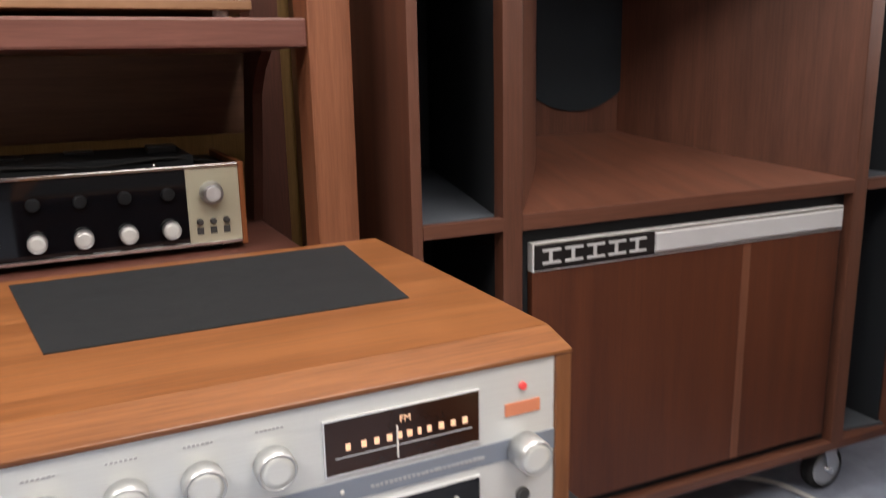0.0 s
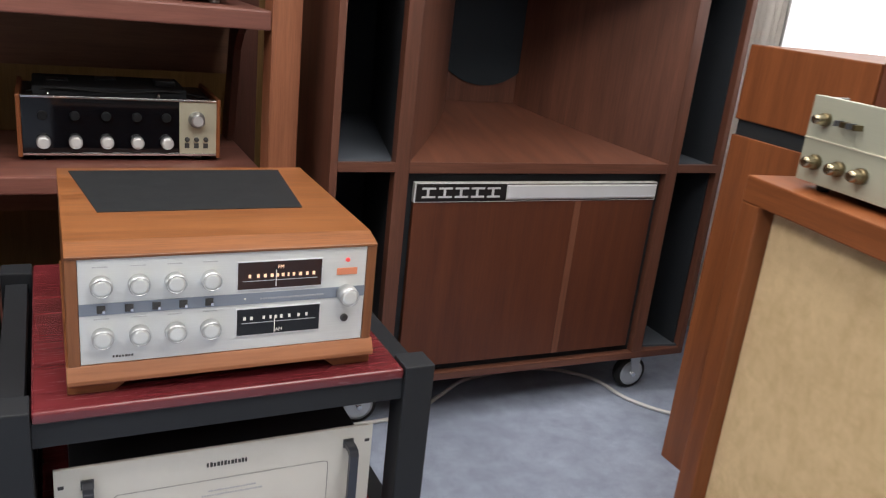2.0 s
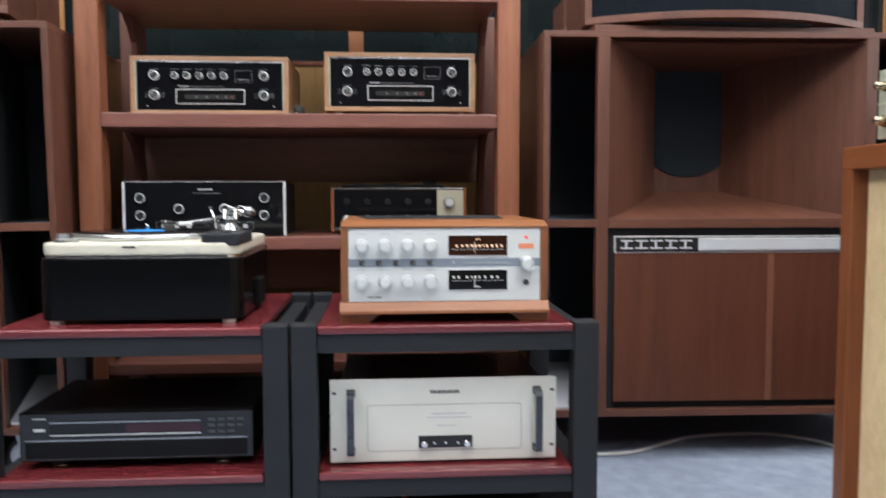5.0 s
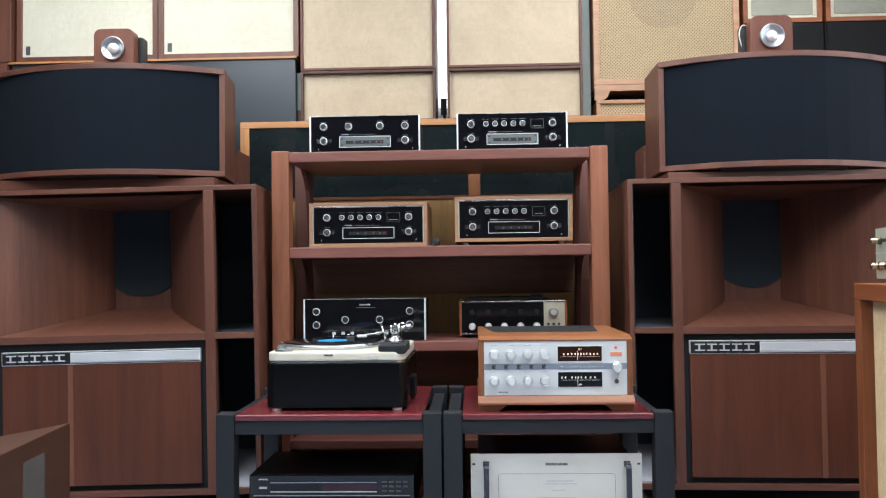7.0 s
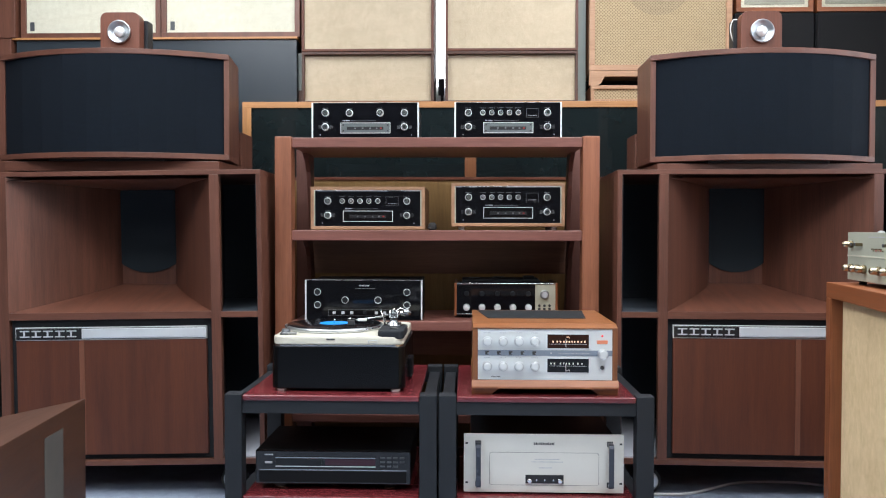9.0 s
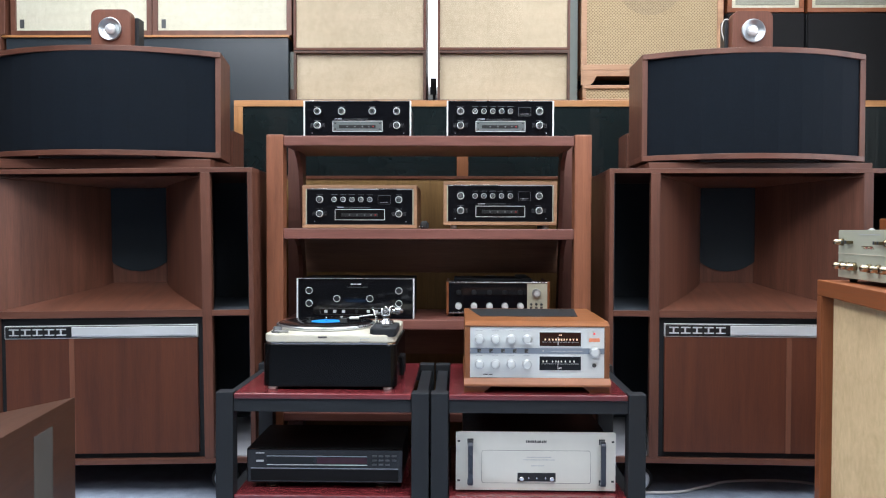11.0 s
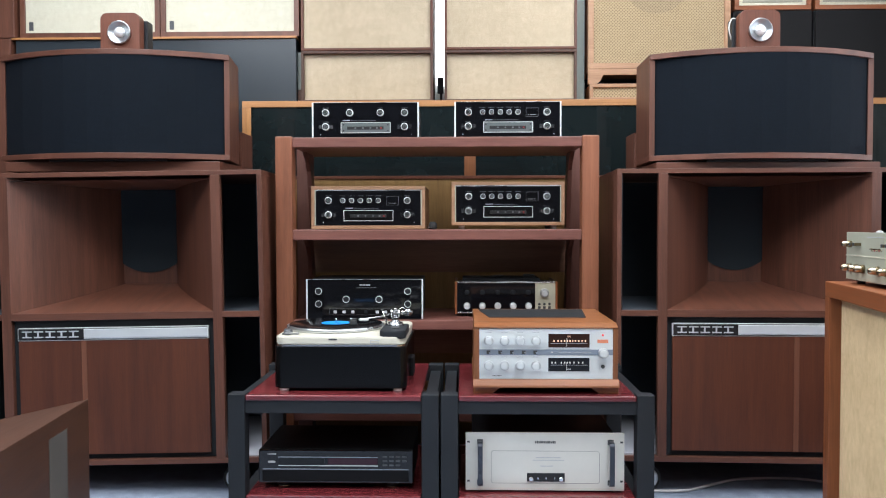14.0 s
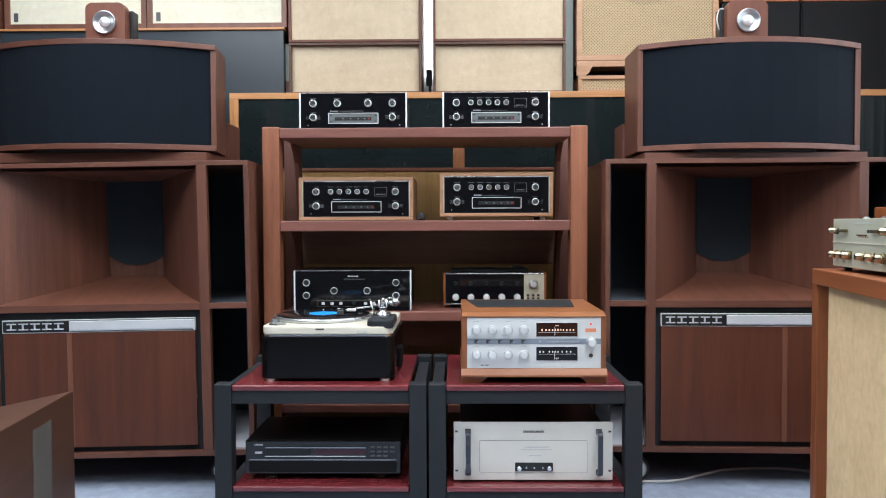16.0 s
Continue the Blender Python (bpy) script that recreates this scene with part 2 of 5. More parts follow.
M = {
    "walnut": wood("walnut_veneer", (0.076, 0.029, 0.0185), (0.172, 0.068, 0.042), "z", 0.42),
    "walnut_x": wood("walnut_veneer_across", (0.082, 0.031, 0.020), (0.178, 0.071, 0.044), "x", 0.42),
    "walnut_y": wood("walnut_veneer_deep", (0.084, 0.030, 0.018), (0.185, 0.070, 0.041), "y", 0.42),
    "panel": wood("mahogany_panel", (0.072, 0.0195, 0.0085), (0.130, 0.037, 0.0148), "z", 0.5),
    "panel_light": wood("mahogany_light_strip", (0.15, 0.055, 0.03), (0.23, 0.09, 0.048), "z", 0.5),
    "teak_x": wood("oiled_teak_across", (0.155, 0.052, 0.017), (0.35, 0.138, 0.049), "x", 0.33, 1.5, 0.15),
    "teak_z": wood("oiled_teak_upright", (0.175, 0.062, 0.023), (0.30, 0.118, 0.046), "z", 0.4),
    "teak_pale": wood("pale_teak_base", (0.24, 0.088, 0.036), (0.39, 0.155, 0.066), "x", 0.4),
    "rack": wood("rack_timber", (0.175, 0.060, 0.029), (0.34, 0.130, 0.065), "z", 0.42),
    "rack_x": wood("rack_shelf_timber", (0.135, 0.050, 0.039), (0.255, 0.103, 0.078), "x", 0.4),
    "rack_dark": wood("dark_red_mahogany", (0.105, 0.033, 0.018), (0.185, 0.065, 0.036), "z", 0.4),
    "oiled": wood("oiled_walnut_upright", (0.15, 0.043, 0.014), (0.285, 0.092, 0.030), "z", 0.4),
    "oiled_x": wood("oiled_walnut_across", (0.165, 0.048, 0.015), (0.31, 0.10, 0.033), "x", 0.4),
    "honey_x": wood("honey_oak_across", (0.36, 0.16, 0.05), (0.55, 0.27, 0.10), "x", 0.45),
    "honey_z": wood("honey_oak_upright", (0.36, 0.16, 0.05), (0.55, 0.27, 0.10), "z", 0.45),
    "back_wood": wood("yellow_brown_backboard", (0.22, 0.125, 0.041), (0.36, 0.21, 0.076), "z", 0.5),
    "case_x": wood("light_walnut_case", (0.31, 0.165, 0.085), (0.50, 0.29, 0.165), "x", 0.45),
    "cherry": wood("cherry_red_shelf", (0.085, 0.011, 0.015), (0.225, 0.036, 0.042), "x", 0.24, 0.5, 0.5),
    "dark_wood": wood("dark_brown_board", (0.19, 0.098, 0.060), (0.31, 0.165, 0.105), "x", 0.5),
    "umber": wood("umber_stained_veneer", (0.046, 0.0185, 0.0095), (0.092, 0.038, 0.02), "y", 0.5),
    "black": plain("satin_black_lacquer", (0.013, 0.0145, 0.017), 0.4, gloss=0.3),
    "stand": plain("black_stained_timber", (0.0155, 0.018, 0.0215), 0.55, bump=0.2, gloss=0.35),
    "gloss": plain("gloss_black_lacquer", (0.0035, 0.0037, 0.0042), 0.12, bump=0.0, gloss=0.2),
    "matt": plain("matt_black", (0.017, 0.019, 0.022), 0.85, gloss=0.3),
    "navy": cloth("black_grille_cloth", (0.0018, 0.0045, 0.0092), (0.0042, 0.009, 0.0172), 0.002, 0.9, 0.3, 0.4, gloss=0.22),
    "throat": plain("blue_black_felt", (0.012, 0.020, 0.027), 0.9, bump=0.3),
    "bare_board": plain("bare_grey_board", (0.50, 0.51, 0.56), 0.8),
    "wing": plain("charcoal_lining", (0.06, 0.072, 0.088), 0.8, bump=0.3),
    "vent": plain("black_vent_mesh", (0.010, 0.012, 0.014), 0.7, bump=0.5, scale=120, gloss=0.3),
    "cream": cloth("cream_linen_grille", (0.60, 0.58, 0.46), (0.86, 0.84, 0.71), 0.0022, blotch=0.4, slub=0.3),
    "tan": cloth("tan_linen_grille", (0.48, 0.40, 0.28), (0.72, 0.61, 0.46), 0.0022, blotch=0.5, slub=0.22),
    "straw": cloth("straw_linen_grille", (0.70, 0.52, 0.29), (0.92, 0.70, 0.42), 0.0018, blotch=0.7, slub=0.2),
    "gold_weave": cloth("gold_basket_weave", (0.17, 0.115, 0.058), (0.44, 0.335, 0.195), 0.0105, 0.8, 0.9, turn=45),
    "strip_grey": plain("brown_grey_cloth", (0.075, 0.064, 0.052), 0.9, vary=0.3),
    "slate": plain("slate_blue_panel", (0.026, 0.034, 0.042), 0.3, vary=0.3, scale=6),
    "badge_white": plain("pearl_badge", (0.62, 0.64, 0.66), 0.35, 0.2),
    "badge_black": plain("badge_black", (0.012, 0.012, 0.013), 0.35),
    "chrome": plain("chrome", (0.80, 0.80, 0.80), 0.14, 1.0, 0.04, bump=0.0),
    "alu": brushed("brushed_aluminium", (0.79, 0.82, 0.81), 0.42, metal=0.35),
    "alu_band": brushed("blue_grey_band", (0.27, 0.31, 0.37), 0.4, metal=0.3),
    "slot_grey": brushed("grey_slot_plate", (0.15, 0.17, 0.17), 0.4, metal=0.4),
    "ivory_panel": plain("pale_anodised_panel", (0.68, 0.67, 0.61), 0.42, 0.12),
    "knob": plain("silver_knob", (0.78, 0.79, 0.80), 0.3, 0.5),
    "bell": plain("spun_aluminium_bell", (0.40, 0.42, 0.44), 0.3, 0.95),
    "knob_side": plain("turned_aluminium", (0.52, 0.53, 0.55), 0.28, 0.9),
    "knob_cap": brushed("spun_knob_cap", (0.84, 0.86, 0.88), 0.3, metal=0.5),
    "gold": brushed("champagne_gold", (0.58, 0.56, 0.43), 0.42, metal=0.35),
    "brass": plain("polished_brass", (0.40, 0.345, 0.24), 0.24, 1.0),
    "dull_alu": brushed("dull_aluminium", (0.44, 0.48, 0.48), 0.45, metal=0.3),
    "pale_gold": brushed("pale_champagne", (0.48, 0.50, 0.40), 0.42, metal=0.3),
    "brass_dark": plain("tarnished_brass", (0.17, 0.135, 0.075), 0.3, 0.9),
    "player": plain("black_player_case", (0.006, 0.006, 0.0068), 0.5, gloss=0.18),
    "black_cloth": plain("plain_black_cloth", (0.012, 0.0118, 0.0125), 0.95, bump=0.4, scale=90, gloss=0.2),
    "knob_satin": plain("satin_silver_knob", (0.58, 0.60, 0.61), 0.32, 0.7),
    "lining": plain("blue_black_lining", (0.016, 0.020, 0.025), 0.7, bump=0.3),
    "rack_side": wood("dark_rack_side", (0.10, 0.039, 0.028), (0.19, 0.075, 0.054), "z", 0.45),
    "pewter": plain("grey_polished_casting", (0.34, 0.35, 0.36), 0.2, 0.9, bump=0.0),
    "gunmetal": plain("gunmetal_bar", (0.06, 0.065, 0.08), 0.28, 0.6, bump=0.0),
    "edge_white": plain("polished_bright_edge", (0.86, 0.88, 0.88), 0.3, 0.35, bump=0.0),
    "lamp_red": plain("dim_red_lamp", (0.30, 0.03, 0.025), 0.4),
    "chassis_grey": plain("pale_grey_chassis", (0.30, 0.305, 0.30), 0.42, 0.3),
    "dial": plain("dial_glass", (0.007, 0.007, 0.0075), 0.07, bump=0.0),
    "dial_warm": plain("warm_dial_glass", (0.03, 0.012, 0.007), 0.1, vary=0.5, scale=60, bump=0.0),
    "dial_mark": plain("lit_dial_mark", (1.0, 0.62, 0.40), 0.5, emit=0.5),
    "dial_white": plain("dial_print", (0.75, 0.73, 0.68), 0.5, emit=0.1),
    "glow": plain("amber_indicator", (0.62, 0.22, 0.12), 0.4, emit=0.12),
    "red": plain("red_pilot_lamp", (0.75, 0.08, 0.08), 0.3, emit=0.3),
    "print": plain("dark_print", (0.05, 0.05, 0.05), 0.6),
    "print_dim": plain("dim_print", (0.16, 0.165, 0.17), 0.5),
    "print_grey": plain("grey_print", (0.45, 0.46, 0.48), 0.5),
    "glass_black": plain("black_glass_front", (0.0045, 0.005, 0.0068), 0.06, bump=0.0),
    "cabinet_glass": plain("dark_cabinet_glass", (0.010, 0.015, 0.016), 0.05, bump=0.0),
    "vinyl": plain("vinyl_record", (0.006, 0.006, 0.007), 0.16, bump=0.0),
    "label_blue": plain("blue_record_label", (0.015, 0.22, 0.62), 0.5),
    "ivory": plain("ivory_enamel", (0.64, 0.61, 0.50), 0.3, coat=0.3),
    "grey_dark": plain("dark_grey_casting", (0.07, 0.075, 0.08), 0.45, 0.2),
    "rubber": plain("black_rubber", (0.015, 0.015, 0.015), 0.8),
    "white_foot": plain("white_plastic", (0.7, 0.7, 0.68), 0.4),
    "galv": plain("zinc_plate", (0.58, 0.60, 0.62), 0.38, 0.6),
    "orange": plain("orange_plastic", (0.85, 0.22, 0.04), 0.45),
    "white_wall": plain("white_wall_paint", (0.78, 0.77, 0.75), 0.8, vary=0.04, bump=0.15),
    "dim_wall": plain("unseen_wall_dark_brown", (0.075, 0.06, 0.05), 0.8, vary=0.1, bump=0.15),
    "curtain": plain("pale_curtain", (0.74, 0.70, 0.66), 0.9, vary=0.06, bump=0.3),
    "skirting": plain("beige_skirting", (0.60, 0.56, 0.50), 0.5),
    "blind": plain("white_window_blind", (0.85, 0.86, 0.86), 0.7, vary=0.02),
    "ceiling": plain("ceiling_tile", (0.76, 0.76, 0.74), 0.9, vary=0.04, bump=0.3),
    "cable": plain("pale_cable_sheath", (0.62, 0.62, 0.60), 0.5),
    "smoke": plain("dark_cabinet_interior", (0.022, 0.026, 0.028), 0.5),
    "carpet": carpet_material(),
}
lamp_mat, lnt, lb = nodes_of("fluorescent_diffuser")
lb.inputs["Base Color"].default_value = (0.9, 0.9, 0.9, 1)
lb.inputs["Emission Color"].default_value = (1.0, 0.97, 0.93, 1)
lb.inputs["Emission Strength"].default_value = 2.5
glass_mat, gnt, gb = nodes_of("smoked_glass")
gb.inputs["Base Color"].default_value = (0.75, 0.8, 0.8, 1)
gb.inputs["Roughness"].default_value, gb.inputs["Transmission Weight"].default_value = 0.02, 1.0
gb.inputs["IOR"].default_value = 1.45


# ---- mesh helpers ----
def add_box(bm, x0, x1, y0, y1, z0, z1, bevel=0.0, seg=2):
    r = bmesh.ops.create_cube(bm, size=1.0)
    vs = r["verts"]
    bmesh.ops.scale(bm, vec=(x1 - x0, y1 - y0, z1 - z0), verts=vs)
    bmesh.ops.translate(bm, vec=((x0 + x1) / 2, (y0 + y1) / 2, (z0 + z1) / 2), verts=vs)
    if bevel:
        es = list({e for v in vs for e in v.link_edges})
        bmesh.ops.bevel(bm, geom=es, offset=bevel, segments=seg, affect="EDGES", profile=0.6)
    return bm


def box(x0, x1, y0, y1, z0, z1, bevel=0.0015, seg=2):
    return add_box(bmesh.new(), x0, x1, y0, y1, z0, z1, bevel, seg)


TURNS = {"z": Matrix(), "-y": Matrix.Rotation(radians(90), 4, "X"), "x": Matrix.Rotation(radians(90), 4, "Y")}


def add_lathe(bm, profile, centre, axis="z", seg=20):
    """A turned body from (radius, height) pairs along the axis; both ends closed."""
    m = Matrix.Translation(centre) @ TURNS[axis]
    rings = []
    for r, h in profile:
        rings.append([bm.verts.new(m @ Vector((r * math.cos(a), r * math.sin(a), h))) for a in (2 * math.pi * k / seg for k in range(seg))])
    for a, b in zip(rings, rings[1:]):
        for k in range(seg):
            f = bm.faces.new((a[k], a[(k + 1) % seg], b[(k + 1) % seg], b[k]))
            f.smooth = True
    bm.faces.new(rings[0][::-1])
    bm.faces.new(rings[-1])
    return bm


def lathe(profile, centre, axis="z", seg=20):
    return add_lathe(bmesh.new(), profile, centre, axis, seg)


def prism(outline, d0, d1, axis="y", bevel=0.0):
    """An outline in two axes, drawn out along the third from d0 to d1."""
    bm = bmesh.new()
    put = {"y": lambda a, b, d: (a, d, b), "z": lambda a, b, d: (a, b, d), "x": lambda a, b, d: (d, a, b)}[axis]
    lo = [bm.verts.new(put(a, b, d0)) for a, b in outline]
    hi = [bm.verts.new(put(a, b, d1)) for a, b in outline]
    n = len(outline)
    bm.faces.new(lo)
    bm.faces.new(hi[::-1])
    for k in range(n):
        bm.faces.new((lo[k], hi[k], hi[(k + 1) % n], lo[(k + 1) % n]))
    bmesh.ops.recalc_face_normals(bm, faces=bm.faces)
    if bevel:
        bmesh.ops.bevel(bm, geom=list(bm.edges), offset=bevel, segments=2, affect="EDGES", profile=0.6)
    return bm


def rounded(x0, x1, y0, y1, r, n=6):
    pts = []
    for cx, cy, a0 in ((x1 - r, y1 - r, 0), (x0 + r, y1 - r, 90), (x0 + r, y0 + r, 180), (x1 - r, y0 + r, 270)):
        for k in range(n + 1):
            a = radians(a0 + 90 * k / n)
            pts.append((cx + r * math.cos(a), cy + r * math.sin(a)))
    return pts


def tube(points, r, seg=8):
    """A round bar or cable along points."""
    bm = bmesh.new()
    pts = [Vector(p) for p in points]
    rings = []
    for k, p in enumerate(pts):
        d = (pts[min(k + 1, len(pts) - 1)] - pts[max(k - 1, 0)]).normalized()
        up = Vector((0, 0, 1)) if abs(d.z) < 0.9 else Vector((1, 0, 0))
        s = d.cross(up).normalized()
        u = s.cross(d)
        rings.append([bm.verts.new(p + r * (math.cos(a) * s + math.sin(a) * u)) for a in (2 * math.pi * j / seg for j in range(seg))])
    for a, b in zip(rings, rings[1:]):
        for j in range(seg):
            bm.faces.new((a[j], a[(j + 1) % seg], b[(j + 1) % seg], b[j])).smooth = True
    bm.faces.new(rings[0])
    bm.faces.new(rings[-1][::-1])
    bmesh.ops.recalc_face_normals(bm, faces=bm.faces)
    return bm


def smooth_path(points, n=10):
    """Catmull-Rom through the points."""
    p = [Vector(points[0]), *map(Vector, points), Vector(points[-1])]
    out = []
    for k in range(1, len(p) - 2):
        for j in range(n):
            t = j / n
            out.append(0.5 * (2 * p[k] + (p[k + 1] - p[k - 1]) * t + (2 * p[k - 1] - 5 * p[k] + 4 * p[k + 1] - p[k + 2]) * t * t
                              + (3 * p[k] - p[k - 1] - 3 * p[k + 1] + p[k + 2]) * t ** 3))
    return out + [p[-2]]


def mesh_of(name, bm, mat):
    me = bpy.data.meshes.new(name)
    bm.to_mesh(me)
    bm.free()
    me.materials.append(mat if not isinstance(mat, str) else M[mat])
    return me


def part(name, bm, mat, parent, label=""):
    ob = new(name, mesh_of(name, bm, mat))
    ob.parent = parent
    return tagged(ob, label)


def thing(name, label, category, at=(0, 0, 0), rz=0, group="", kind=""):
    ob = new(name)
    ob.empty_display_size = 0.05
    ob.matrix_basis = pose(*at, 0, 0, rz)
    return tagged(ob, label, category, group, kind)


def solo(name, bm, mat, label, category, group="", kind=""):
    return tagged(new(name, mesh_of(name, bm, mat)), label, category, group, kind)


def knob(parent, x, y, z, r, depth, mat="knob_side", cap="knob_cap", name="knob", seg=18):
    """A turned knob that sticks out of a front towards -y."""
    k = part(name, lathe([(r * 1.12, 0), (r * 1.12, depth * 0.18), (r, depth * 0.25), (r * 0.96, depth * 0.92), (r * 0.86, depth)], (x, y, z), "-y", seg), mat, parent)
    if cap:
        part("cap", lathe([(r * 0.72, 0), (r * 0.68, 0.0012)], (x, y - depth, z), "-y", seg), cap, k)
    return k


def dial_knob(parent, x, y, z, r, depth):
    """A flat-faced silver knob with a thin dark gap, a bright rim and a slightly dished face."""
    k = part("knob", lathe([(r * 0.8, 0), (r * 0.8, 0.002), (r, 0.0025), (r, depth * 0.85), (r * 0.93, depth), (r * 0.86, depth), (r * 0.84, depth - 0.0012)], (x, y, z), "-y", 28), "knob_satin", parent, "satin silver knob")
    part("face", lathe([(r * 0.83, 0), (r * 0.83, 0.0006), (r * 0.5, 0.0002)], (x, y - depth + 0.0012, z), "-y", 24), "alu", k)
    return k


def bars(parent, x0, x1, y, z, h, n, mat, seed, name="lettering"):
    """A line of small print as a row of short bars."""
    rnd = random.Random(seed)
    bm = bmesh.new()
    step = (x1 - x0) / n
    for k in range(n):
        add_box(bm, x0 + k * step, x0 + k * step + step * rnd.uniform(0.55, 0.85), y - 0.0006, y, z, z + h * rnd.uniform(0.75, 1))
    return part(name, bm, mat, parent)


def written(text, size, x, y, z, mat, parent, name="lettering"):
    cu = bpy.data.curves.new("text", "FONT")
    cu.body, cu.size, cu.extrude, cu.align_x = text, size, 0.0002, "CENTER"
    tmp = bpy.data.objects.new("text", cu)
    me = bpy.data.meshes.new_from_object(tmp)
    bpy.data.objects.remove(tmp)
    me.transform(pose(x, y, z, 90, 0, 0))
    me.materials.clear()
    me.materials.append(M[mat])
    ob = new(name, me)
    ob.parent = parent
    return ob


def ring_plate(x0, x1, z0, z1, w, y0, y1, bevel=0.002):
    """A picture-frame rim facing -y, w wide, from y0 to y1."""
    bm = bmesh.new()
    add_box(bm, x0, x1, y0, y1, z1 - w, z1, bevel)
    add_box(bm, x0, x1, y0, y1, z0, z0 + w, bevel)
    add_box(bm, x0, x0 + w, y0, y1, z0 + w, z1 - w, bevel)
    add_box(bm, x1 - w, x1, y0, y1, z0 + w, z1 - w, bevel)
    return bm


# ---- the room ----
def structure(name, bm, mat, label, category):
    return solo(name, bm, mat, label, category, kind="structure")


structure("floor", box(ROOM_X0, ROOM_X1, ROOM_Y0, ROOM_Y1, -0.1, 0, 0), "carpet", "grey-blue short-pile carpet over the whole shop floor", "floor")
structure("ceiling", box(ROOM_X0, ROOM_X1, ROOM_Y0, ROOM_Y1, ROOM_Z, ROOM_Z + 0.1, 0), "ceiling", "plain off-white ceiling", "ceiling")
structure("wall_north", box(ROOM_X0, ROOM_X1, ROOM_Y1, ROOM_Y1 + 0.12, 0, ROOM_Z, 0), "white_wall", "plain white painted wall behind the loudspeakers", "wall")
# Unseen walls, dark brown so that black fronts reflect little and fill stays low
structure("wall_south", box(ROOM_X0, ROOM_X1, ROOM_Y0 - 0.12, ROOM_Y0, 0, ROOM_Z, 0), "dim_wall", "unseen wall, coloured dark brown to keep reflections and fill light low", "wall")
structure("wall_west", box(ROOM_X0 - 0.12, ROOM_X0, ROOM_Y0, ROOM_Y1, 0, ROOM_Z, 0), "dim_wall", "unseen wall, coloured dark brown to keep reflections and fill light low", "wall")
structure("wall_east", box(ROOM_X1, ROOM_X1 + 0.12, ROOM_Y0, ROOM_Y1, 0, ROOM_Z, 0), "white_wall", "plain white painted wall", "wall")
for lx, ly, watts in LAMPS:
    fx = thing("ceiling_light", "square white fluorescent ceiling light", "ceiling light", (lx, ly, ROOM_Z - 0.07), group="ceiling lights")
    part("housing", box(-0.64, 0.64, -0.59, 0.59, 0.035, 0.07, 0.004), "white_wall", fx)
    part("diffuser", box(-0.6, 0.6, -0.55, 0.55, 0.012, 0.035, 0.004), lamp_mat, fx)
    data = bpy.data.lights.new("tube_light", "AREA")
    data.shape, data.size, data.size_y = "RECTANGLE", *LAMP_SIZE
    data.energy, data.color = watts, (1.0, 0.975, 0.94)
    lo = new("tube_light", data)
    lo.matrix_basis = pose(lx, ly, ROOM_Z - 0.075)


